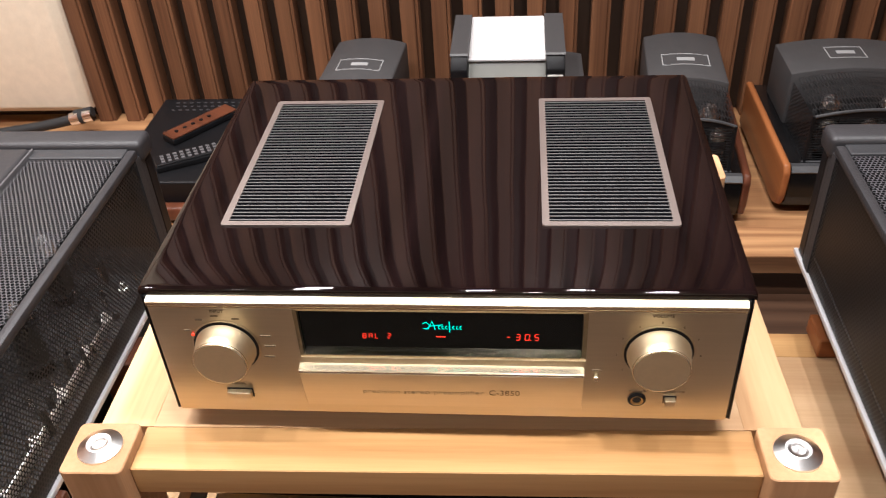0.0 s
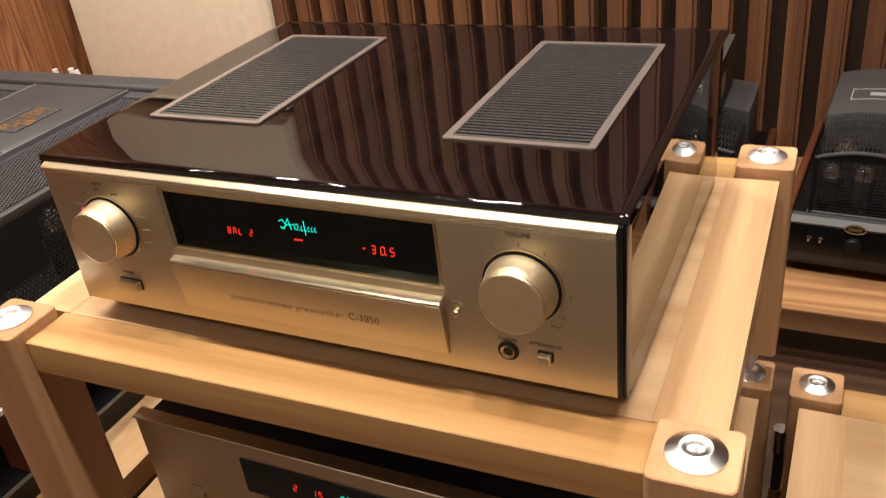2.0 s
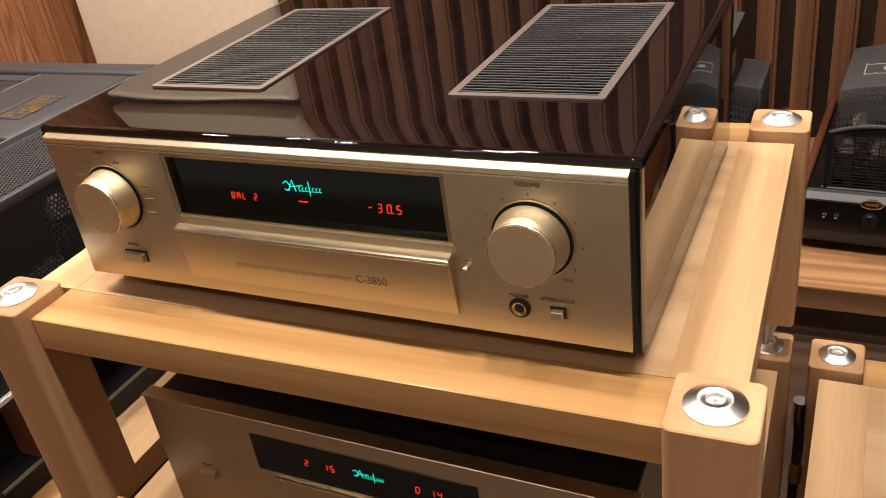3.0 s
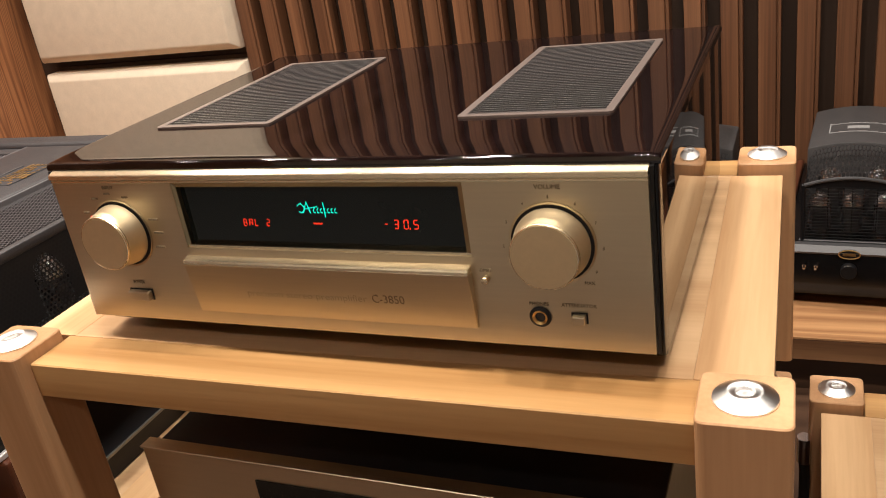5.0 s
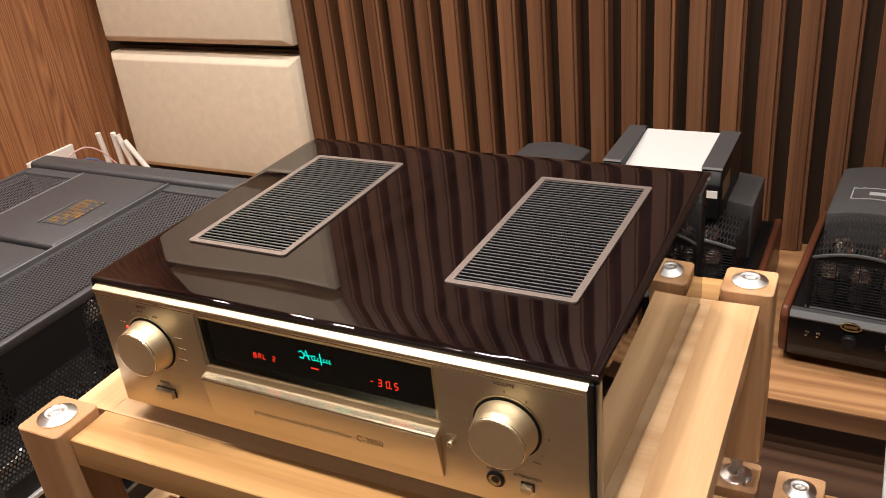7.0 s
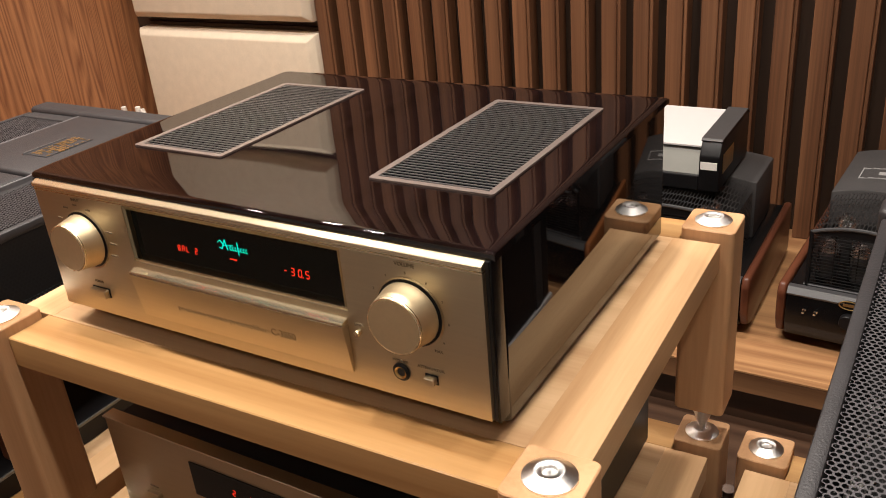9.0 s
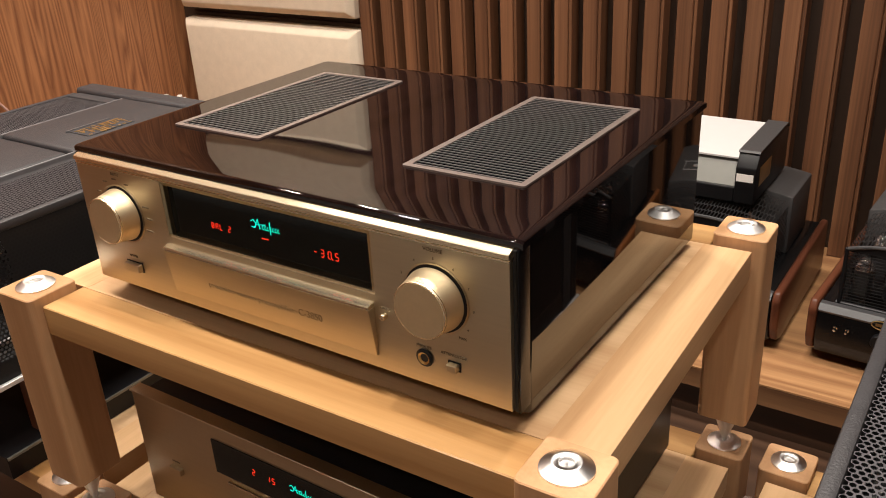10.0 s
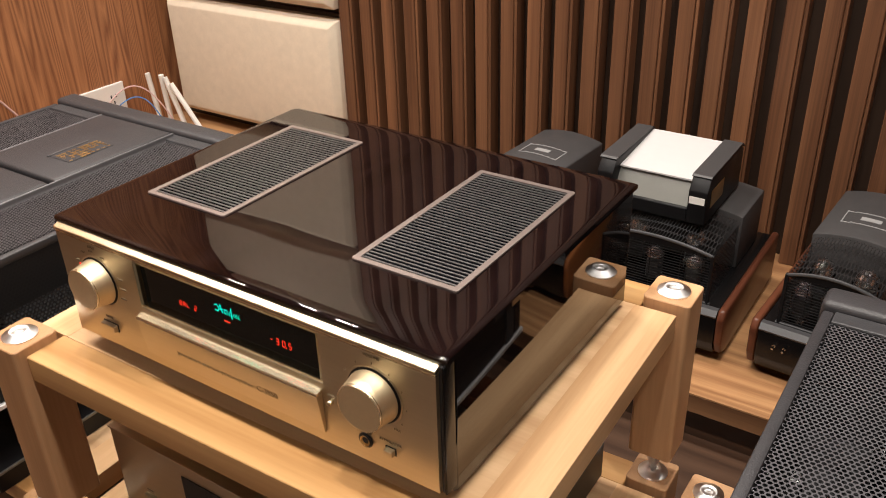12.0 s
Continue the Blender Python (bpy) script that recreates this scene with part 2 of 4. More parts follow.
def merge(bm, b):
    if bm is None:
        return b
    tmp = bpy.data.meshes.new("tmp")
    b.to_mesh(tmp)
    b.free()
    bm.from_mesh(tmp)
    bpy.data.meshes.remove(tmp)
    return bm


def lathe(profile, at, axis="z", seg=32, bm=None):
    """A turned body from (radius, height) pairs along an axis."""
    b = bmesh.new()
    rings = []
    for r, h in profile:
        ring = []
        for i in range(seg):
            a = 2 * math.pi * i / seg
            p = (r * math.cos(a), r * math.sin(a), h)
            q = {"z": (p[0], p[1], p[2]), "-y": (p[0], -p[2], p[1]), "x": (p[2], p[0], p[1])}[axis]
            ring.append(b.verts.new(Vector(q) + Vector(at)))
        rings.append(ring)
    for r0, r1 in zip(rings, rings[1:]):
        for i in range(seg):
            b.faces.new((r0[i], r0[(i + 1) % seg], r1[(i + 1) % seg], r1[i]))
    b.faces.new(rings[0][::-1])
    b.faces.new(rings[-1])
    bmesh.ops.recalc_face_normals(b, faces=b.faces)
    return merge(bm, b)


def prism(outline, axis, a0, a1, bevel=0.0, bm=None, seg=2):
    """An outline in the plane across an axis, drawn out from a0 to a1. x: (y, z); y: (x, z); z: (x, y)."""
    b = bmesh.new()
    put = {"x": lambda u, v, a: (a, u, v), "y": lambda u, v, a: (u, a, v), "z": lambda u, v, a: (u, v, a)}[axis]
    lo = [b.verts.new(put(u, v, a0)) for u, v in outline]
    hi = [b.verts.new(put(u, v, a1)) for u, v in outline]
    n = len(outline)
    b.faces.new(lo)
    b.faces.new(hi[::-1])
    for i in range(n):
        b.faces.new((lo[i], hi[i], hi[(i + 1) % n], lo[(i + 1) % n]))
    bmesh.ops.recalc_face_normals(b, faces=b.faces)
    if bevel:
        bmesh.ops.bevel(b, geom=b.edges[:], offset=bevel, segments=seg, profile=0.5, affect="EDGES", clamp_overlap=True)
    return merge(bm, b)


def rounded(x0, x1, y0, y1, r, seg=5):
    pts = []
    for cx, cy, a in ((x1 - r, y1 - r, 0), (x0 + r, y1 - r, 90), (x0 + r, y0 + r, 180), (x1 - r, y0 + r, 270)):
        for i in range(seg + 1):
            t = radians(a + 90 * i / seg)
            pts.append((cx + r * math.cos(t), cy + r * math.sin(t)))
    return pts


def ring_plate(x0, x1, y0, y1, w, r, z0, z1, bm=None):
    """A flat rounded frame lying in x, y."""
    b = bmesh.new()
    o, i = rounded(x0, x1, y0, y1, r), rounded(x0 + w, x1 - w, y0 + w, y1 - w, max(r - w, 0.0006))
    vo0, vo1 = [b.verts.new((*p, z0)) for p in o], [b.verts.new((*p, z1)) for p in o]
    vi0, vi1 = [b.verts.new((*p, z0)) for p in i], [b.verts.new((*p, z1)) for p in i]
    n = len(o)
    for k in range(n):
        j = (k + 1) % n
        for q in ((vo1[k], vo1[j], vi1[j], vi1[k]), (vo0[k], vo0[j], vo1[j], vo1[k]), (vi0[j], vi0[k], vi1[k], vi1[j]), (vo0[j], vo0[k], vi0[k], vi0[j])):
            b.faces.new(q)
    bmesh.ops.recalc_face_normals(b, faces=b.faces)
    return merge(bm, b)


def tube(points, r, seg=8, bm=None):
    """A round cable or rod through points."""
    b = bmesh.new()
    pts = [Vector(p) for p in points]
    rings = []
    for i, p in enumerate(pts):
        d = (pts[min(i + 1, len(pts) - 1)] - pts[max(i - 1, 0)]).normalized()
        q = d.to_track_quat("Z", "Y")
        rings.append([b.verts.new(p + q @ Vector((r * math.cos(2 * math.pi * k / seg), r * math.sin(2 * math.pi * k / seg), 0))) for k in range(seg)])
    for r0, r1 in zip(rings, rings[1:]):
        for k in range(seg):
            b.faces.new((r0[k], r0[(k + 1) % seg], r1[(k + 1) % seg], r1[k]))
    b.faces.new(rings[0][::-1])
    b.faces.new(rings[-1])
    bmesh.ops.recalc_face_normals(b, faces=b.faces)
    return merge(bm, b)


def bend(a, b, c, d, n=14):
    """Points on a smooth curve with four controls."""
    a, b, c, d = map(Vector, (a, b, c, d))
    return [a * (1 - t) ** 3 + b * 3 * t * (1 - t) ** 2 + c * 3 * t * t * (1 - t) + d * t ** 3 for t in (i / n for i in range(n + 1))]


def words(name, text, size, at, mat, parent, shear=0.0, align="LEFT", depth=0.0002, stretch=1.0, tilt=0.0, thin=0.0):
    """Writing that stands upright and faces the viewer's side (-y)."""
    c = bpy.data.curves.new(name, "FONT")
    c.body, c.size, c.shear, c.align_x, c.extrude, c.offset = text, size, shear, align, depth, thin
    o = new(name, c)
    dg = bpy.context.evaluated_depsgraph_get()
    me = bpy.data.meshes.new_from_object(o.evaluated_get(dg))
    bpy.data.objects.remove(o)
    bpy.data.curves.remove(c)
    b = bmesh.new()
    b.from_mesh(me)
    bpy.data.meshes.remove(me)
    for v in b.verts:
        v.co = Vector((at[0] + v.co.x * stretch, at[1] - v.co.z - tilt * v.co.y, at[2] + v.co.y))
    return part(name, b, mat, parent)


def perforated(u0, u1, v0, v1, pitch, hole, place):
    """A steel sheet with staggered round holes, each hole real; place maps (u, v) into the room."""
    verts, faces = [], []
    step = pitch * math.sqrt(3) / 2
    nv, nu = int((v1 - v0) / step), int((u1 - u0) / pitch)
    k = 6
    R = pitch / math.sqrt(3)
    for j in range(nv):
        for i in range(nu):
            cu, cv = u0 + (i + 0.5 + (0.5 if j % 2 else 0)) * pitch, v0 + (j + 0.5) * step
            if cu > u1:
                continue
            base = len(verts)
            for a in range(k):
                t = math.pi / 6 + a * math.pi / 3
                verts.append(place(min(max(cu + R * math.cos(t), u0), u1), min(max(cv + R * math.sin(t), v0), v1)))
            for a in range(k):
                t = math.pi / 6 + a * math.pi / 3
                verts.append(place(cu + hole * math.cos(t), cv + hole * math.sin(t)))
            for a in range(k):
                c = (a + 1) % k
                faces.append((base + a, base + c, base + k + c, base + k + a))
    b = bmesh.new()
    me = bpy.data.meshes.new("sheet")
    me.from_pydata(verts, [], faces)
    b.from_mesh(me)
    bpy.data.meshes.remove(me)
    return b


# ---- the room ----
PLAT, WALL_Y = 0.11, 1.375


def slab(name, x0, x1, y0, y1, z0, z1, mat, label, category):
    return tagged(part(name, box(x0, x1, y0, y1, z0, z1), mat), label, category, kind="structure")


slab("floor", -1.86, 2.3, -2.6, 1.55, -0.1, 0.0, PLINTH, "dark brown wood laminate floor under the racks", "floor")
# unseen lighter floor area, added to brighten the reflection in the gold plate
slab("carpet", -1.76, 2.2, -2.5, -1.15, 0.0005, 0.012, GREY_REFLECTOR, "unseen grey floor sheet added for the gold plate to reflect", "carpet")
slab("ceiling", -1.86, 2.3, -2.6, 1.55, CEIL, CEIL + 0.1, PLASTER, "plain warm white ceiling with small spots", "ceiling")
slab("wall_west", -1.86, -1.76, -2.6, 1.42, 0.0, CEIL, VENEER, "reddish brown wood veneer side wall", "wall")
slab("wall_east", 2.2, 2.3, -2.6, 1.42, 0.0, CEIL, VENEER, "reddish brown wood veneer side wall", "wall")
slab("wall_south", -1.76, 2.2, -2.6, -2.5, 0.0, CEIL, FABRIC, "plain beige fabric wall behind the viewer", "wall")
wall_n = slab("wall_north", -1.86, 2.3, 1.42, 1.55, 0.0, CEIL, SLAT_BACK, "dark walnut wall with upright wooden slats", "wall")
slat0 = part("slat", box(-0.72, -0.6855, WALL_Y, 1.418, PLAT, CEIL, 0.0015, 1), SLAT_WOOD, wall_n)
strip0 = part("slat_edge", box(-0.6852, -0.6775, WALL_Y + 0.004, 1.418, PLAT, CEIL, 0.001, 1), SLAT_WOOD, wall_n)
for i in range(-4, 40):
    if i:
        again("slat", slat0, (i * 0.0723, 0, 0), wall_n)
        again("slat_edge", strip0, (i * 0.0723, 0, 0), wall_n)

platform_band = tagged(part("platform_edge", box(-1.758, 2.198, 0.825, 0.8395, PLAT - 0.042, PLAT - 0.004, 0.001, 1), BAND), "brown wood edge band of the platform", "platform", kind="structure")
platform = tagged(part("platform", box(-1.758, 2.198, 0.840, 1.418, PLAT - 0.04, PLAT - 0.0005), PLATFORM), "low walnut platform running along the slatted wall", "platform", kind="structure")
part("platform_top", box(-1.758, 2.198, 0.8245, 0.8398, PLAT - 0.0036, PLAT - 0.0004), PLATFORM, platform)
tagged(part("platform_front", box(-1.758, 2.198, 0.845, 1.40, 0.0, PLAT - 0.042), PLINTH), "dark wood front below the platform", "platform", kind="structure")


def acoustic_panel(z0, z1):
    x0, x1, c = -1.69, -1.011, 0.018
    b = bmesh.new()
    loop = lambda i, y: [b.verts.new((x, y, z)) for x, z in ((x0 + i, z0 + i), (x1 - i, z0 + i), (x1 - i, z1 - i), (x0 + i, z1 - i))]
    rows = [loop(0, 1.407), loop(0, 1.360), loop(c, 1.342)]
    for r0, r1 in zip(rows, rows[1:]):
        for k in range(4):
            b.faces.new((r0[k], r0[(k + 1) % 4], r1[(k + 1) % 4], r1[k]))
    b.faces.new(rows[0])
    b.faces.new(rows[-1])
    bmesh.ops.recalc_face_normals(b, faces=b.faces)
    bmesh.ops.bevel(b, geom=b.edges[:], offset=0.004, segments=2, profile=0.5, affect="EDGES")
    p = thing("acoustic_panel", (-1.35, 1.418, z0), "padded beige fabric acoustic panel on the wall", "acoustic panel", "acoustic panels")
    part("pad", b, FABRIC, p, smooth=True)
    part("backing_frame", box(-1.70, -1.0105, 1.4075, 1.4195, z0 - 0.01, z1 + 0.01), SLAT_BACK, p, "dark wood backing board")
    return p


acoustic_panel(0.150, 0.508)
for k in range(5):
    acoustic_panel(0.540 + 0.3665 * k, 0.8745 + 0.3665 * k)

# wall outlet
outlet = thing("wall_outlet", (-1.755, 1.10, 0.235), "white double wall power outlet plate on the veneer", "outlet")
part("plate", box(-1.761, -1.752, 1.022, 1.186, 0.19, 0.277, 0.003), WHITE_PLASTIC, outlet)
for oy in (1.066, 1.142):
    for dy, dz in ((-0.009, 0.008), (0.009, 0.008), (0, -0.012)):
        part("socket_slot", box(-1.7522, -1.7512, oy + dy - 0.002, oy + dy + 0.002, 0.232 + dz - 0.005, 0.232 + dz + 0.005), BLACK, outlet)


# ---- the wooden rack: stacking frames with steel discs and spikes ----
MAPLE_FIG = wood("figured_maple_panel", (0.62, 0.41, 0.23), (0.48, 0.29, 0.15), "x", 0.36, ring=22, contrast=0.4, randomize=0.05)
PX, PY, PH = 0.2965, 0.2235, 0.028


def rack_frame(group):
    """One stacking frame round its own middle; its post tops are at 0."""
    r = thing("rack_frame", (0, 0, 0), "light maple hi-fi rack frame with steel discs on its posts", "rack", group)
    s, th = -0.0105, 0.032
    part("front_rail", box(-0.2684, 0.2684, -0.2385, -0.1902, s - th, s, 0.001, 1), MAPLE_X, r)
    part("back_rail", box(-0.2684, 0.2684, 0.1902, 0.2385, s - th, s, 0.001, 1), MAPLE_X, r)
    for q in (-1, 1):
        a, b = sorted((q * 0.2625, q * 0.3120))
        part("side_rail", box(a, b, -0.1900, 0.1900, s - th, s, 0.0002, 1), MAPLE_Y, r)
    part("shelf_board", box(-0.2624, 0.2624, -0.1901, 0.1901, s - th + 0.004, s - 0.0003), MAPLE_FIG, r)
    for px in (-PX, PX):
        for y in (-PY, PY):
            post = part("post", prism(rounded(px - PH, px + PH, y - PH, y + PH, 0.005, 2), "z", -0.232, 0.0, 0.0010, seg=1), MAPLE_Z, r)
            part("disc", lathe([(0.0195, 0.0), (0.0194, 0.0014), (0.0112, 0.0062), (0.0106, 0.0066), (0.0098, 0.0067), (0.0066, 0.0058), (0.0060, 0.0054), (0.0056, 0.0026), (0.0036, 0.0023), (0.001, 0.0022)], (px, y, 0.0002), seg=40), STEEL, post, "turned steel disc", smooth=True)
            part("spike", lathe([(0.016, 0.0), (0.016, -0.006), (0.013, -0.010), (0.0065, -0.030), (0.0018, -0.0455), (0.0005, -0.0465)], (px, y, -0.2322), seg=28), STEEL, post, "turned steel cone spike", smooth=True)
    return r


RACK_TOP, LOW_TOP = 0.5600, 0.2790
SHELF, LS = RACK_TOP - 0.0105, LOW_TOP - 0.0105
lower_rack = rack_frame("rack frames")
lower_rack.matrix_basis = pose(-0.009, 0.195, LOW_TOP, 0, 0, 1.2)
for m in (pose(-0.009, 0.193, RACK_TOP, 0, 0, 1.2), pose(0.6545, 0.1995, LOW_TOP), pose(-0.668, 0.196, LOW_TOP, 0, 0, 0.5)):
    copy_thing(lower_rack, m)


# ---- preamplifier ----
def lid_height(x, y):
    """The lid sinks softly towards its front and a little towards its sides."""
    f = max(0.0, 1 - (y - 0.006) / 0.035)
    s = max(0.0, 1 - (0.2435 - abs(x)) / 0.007)
    return 0.7065 - 0.0006 * f ** 2 - 0.0019 * (1 - math.sqrt(max(0, 1 - max(0.0, 1 - (y - 0.006) / 0.0035) ** 2))) - 0.0014 * (1 - math.sqrt(max(0, 1 - s ** 2.2))) - 0.0022 * max(0.0, 1 - (0.380 - y) / 0.014) ** 2 + 0.00013 * noise.noise(Vector((x * 10, y * 10, 0.3)))


def lid_mesh():
    b = bmesh.new()
    xs = [-0.2435 + 0.016 * (i / 10) ** 1.6 for i in range(10)] + [-0.2275 + 0.455 * i / 40 for i in range(41)] + [0.2435 - 0.016 * (i / 10) ** 1.6 for i in range(9, -1, -1)]
    ys = [0.006 + 0.055 * (i / 20) ** 2.4 for i in range(20)] + [0.061 + 0.305 * i / 23 for i in range(24)] + [0.368 + 0.012 * i / 6 for i in range(7)]
    grid = [[b.verts.new((x, y, lid_height(x, y))) for x in xs] for y in ys]
    for j in range(len(ys) - 1):
        for i in range(len(xs) - 1):
            b.faces.new((grid[j][i], grid[j][i + 1], grid[j + 1][i + 1], grid[j + 1][i]))
    rim = grid[0] + [r[-1] for r in grid[1:]] + grid[-1][-2::-1] + [r[0] for r in grid[-2:0:-1]]
    low = [b.verts.new((v.co.x, v.co.y, 0.6995)) for v in rim]
    for i in range(len(rim)):
        j = (i + 1) % len(rim)
        b.faces.new((rim[i], low[i], low[j], rim[j]))
    b.faces.new(low)
    bmesh.ops.recalc_face_normals(b, faces=b.faces)
    return b


pre = thing("preamplifier", (0, 0.19, SHELF), "champagne gold preamplifier with dark glossy lacquered wood cabinet", "preamplifier")
part("lid", lid_mesh(), LACQUER, pre, "dark striped glossy lacquered wood lid", smooth=True)
part("cabinet_side", prism(rounded(-0.2402, 0.2402, 0.0192, 0.3795, 0.0045, 8), "z", 0.5590, 0.6993, 0.0), PIANO, pre, "black piano lacquer cabinet", smooth=True)
part("front_frame", box(-0.2392, 0.2392, 0.0127, 0.0194, 0.566, 0.6993, 0.0015, 2), SATIN_BLACK, pre, "black frame behind the gold plate", smooth=True)
for q in (-1, 1):
    lo, hi = sorted((q * 0.2394, q * 0.2416))
    part("front_edge", prism(rounded(lo, hi, 0.0036, 0.0190, 0.0009, 4), "z", 0.5690, 0.6992), ENAMEL, pre, "rounded black edge beside the gold plate", smooth=True)
    lo, hi = sorted((q * 0.2367, q * 0.2393))
    part("front_edge", box(lo, hi, 0.0042, 0.0126, 0.5695, 0.6990), SATIN_BLACK, pre)
for gx0, gx1 in ((-0.1985, -0.0825), (0.0825, 0.1985)):
    gz = 0.7065
    g = part("vent_grille", ring_plate(gx0, gx1, 0.0905, 0.3210, 0.0062, 0.003, gz, gz + 0.0016), BRONZE, pre, "bronze framed vent grille")
    # black sheet on the closed lid stands for the shaded depth between slats
    part("grille_shade_sheet", box(gx0 + 0.005, gx1 - 0.005, 0.0955, 0.3160, gz - 0.0004, gz + 0.0002), GRILLE_BLACK, g)
    n = 40
    pitch = (0.3210 - 0.0905 - 0.0124) / n
    first = part("grille_slat", box(gx0 + 0.006, gx1 - 0.006, 0.0967 + pitch * 0.36, 0.0967 + pitch * 0.62, gz + 0.0006, gz + 0.0014), SLAT_STEEL, g)
    for i in range(1, n):
        o = again("grille_slat", first, (0, i * pitch, 0), g)

# front plate, cut open for the display
DX0, DX1, DZ0, DZ1 = -0.1155, 0.1150, 0.6400, 0.6885
def open_plate(outer, inner, y0, y1):
    """An upright plate with one rectangular opening; outer and inner are x0, x1, z0, z1."""
    b = bmesh.new()
    quad = lambda r, y: [b.verts.new((x, y, z)) for x, z in ((r[0], r[2]), (r[1], r[2]), (r[1], r[3]), (r[0], r[3]))]
    of, ob, nf, nb = quad(outer, y0), quad(outer, y1), quad(inner, y0), quad(inner, y1)
    for k in range(4):
        j = (k + 1) % 4
        for q in ((of[k], of[j], nf[j], nf[k]), (ob[k], ob[j], nb[j], nb[k]), (of[k], of[j], ob[j], ob[k]), (nf[k], nf[j], nb[j], nb[k])):
            b.faces.new(q)
    bmesh.ops.recalc_face_normals(b, faces=b.faces)
    return b


b = open_plate((-0.2365, 0.2365, 0.5715, 0.6935), (DX0 - 0.0025, DX1 + 0.0025, DZ0 - 0.0025, DZ1 + 0.0025), 0.0, 0.0125)
front = part("front_panel", b, GOLD, pre, "brushed champagne gold front plate")
part("top_trim", prism([(-0.0015, 0.6942), (-0.0015, 0.6972), (-0.0009, 0.6979), (0.0045, 0.7000), (0.0090, 0.7000), (0.0090, 0.6942)], "x", -0.2368, 0.2368), GOLD_TRIM, front, "bright polished gold edge strip")
part("trim_line", box(-0.2366, 0.2366, -0.0006, 0.004, 0.6915, 0.6926), GOLD_TRIM, front)
win = part("display_window", box(DX0 - 0.0024, DX1 + 0.0024, 0.0062, 0.0110, DZ0 - 0.0024, DZ1 + 0.0024), GLASS_DARK, pre, "dark smoked glass display")
part("display_bezel", box(DX0 - 0.0024, DX1 + 0.0024, 0.0012, 0.0061, DZ0 - 0.0024, DZ0 - 0.0002), GOLD_TRIM, win, "bright gold ledge under the glass")


def bevel_strip(outer0, outer1, inner0, inner1):
    """One mitred, inward sloping side of the frame round the glass; corners as (x, z)."""
    b = bmesh.new()
    front = [b.verts.new((x, y, z)) for (x, z), y in ((outer0, 0.0004), (outer1, 0.0004), (inner1, 0.0016), (inner0, 0.0016))]
    back = [b.verts.new((x, 0.0061, z)) for x, z in (outer0, outer1, inner1, inner0)]
    b.faces.new(front)
    b.faces.new(back[::-1])
    for k in range(4):
        b.faces.new((front[k], front[(k + 1) % 4], back[(k + 1) % 4], back[k]))
    bmesh.ops.recalc_face_normals(b, faces=b.faces)
    return b


BO = (DX0 - 0.0024, DX1 + 0.0024, DZ0 - 0.0001, DZ1 + 0.0024)
BI = (DX0 + 0.0004, DX1 - 0.0012, DZ0 - 0.0001, DZ1 - 0.0012)
for q in (((BO[0], BO[3]), (BO[1], BO[3]), (BI[0], BI[3]), (BI[1], BI[3])), ((BO[0], BO[2]), (BO[0], BO[3]), (BI[0], BI[2]), (BI[0], BI[3])), ((BO[1], BO[2]), (BO[1], BO[3]), (BI[1], BI[2]), (BI[1], BI[3]))):
    part("display_bezel", bevel_strip(*q), BEZEL, win, "gold frame round the glass, a dark reflection in its colour")
SEGMENTS = {"0": "abcdef", "1": "bc", "2": "abged", "3": "abgcd", "4": "fgbc", "5": "afgcd", "B": "abcdefg", "A": "abcefg", "L": "def", "-": "g"}


def segment_text(text, at, height, parent, pitch=2.0):
    """Lit seven-segment characters, leaning a little, each a mesh of its own."""
    w, r = height * 0.5, height * 0.045
    x, y, z = at
    lean = 0.10
    ends = {"a": (0, 2, 1, 2), "b": (1, 2, 1, 1), "c": (1, 1, 1, 0), "d": (0, 0, 1, 0), "e": (0, 0, 0, 1), "f": (0, 1, 0, 2), "g": (0, 1, 1, 1)}
    for ch in text:
        if ch == ".":
            part("display_character", lathe([(r * 1.7, 0), (r * 1.7, 0.0003)], (x - w * (pitch - 1.42), y, z), "-y", 8), RED, parent)
            continue
        if ch in SEGMENTS:
            b = None
            for sgm in SEGMENTS[ch]:
                u0, v0, u1, v1 = ends[sgm]
                p, q = Vector((u0 * w, v0 * height / 2)), Vector((u1 * w, v1 * height / 2))
                d = (q - p).normalized() * r * 1.3
                p, q = p + d, q - d
                n = Vector((-d.y, d.x)).normalized() * r
                b = prism([(x + k.x + k.y * lean, z + k.y) for k in (p + n, p - n, q - n, q + n)], "y", y - 0.0003, y, bm=b)
            part("display_character", b, RED, parent)
        x += w * pitch


segment_text("BAL 2", (-0.0645, 0.0061, 0.6548), 0.0051, win)
segment_text("-30.5", (0.0530, 0.0061, 0.6545), 0.0064, win, 2.35)
part("display_dash", box(-0.0040, 0.0036, 0.0056, 0.0061, 0.6569, 0.6577), RED, win)


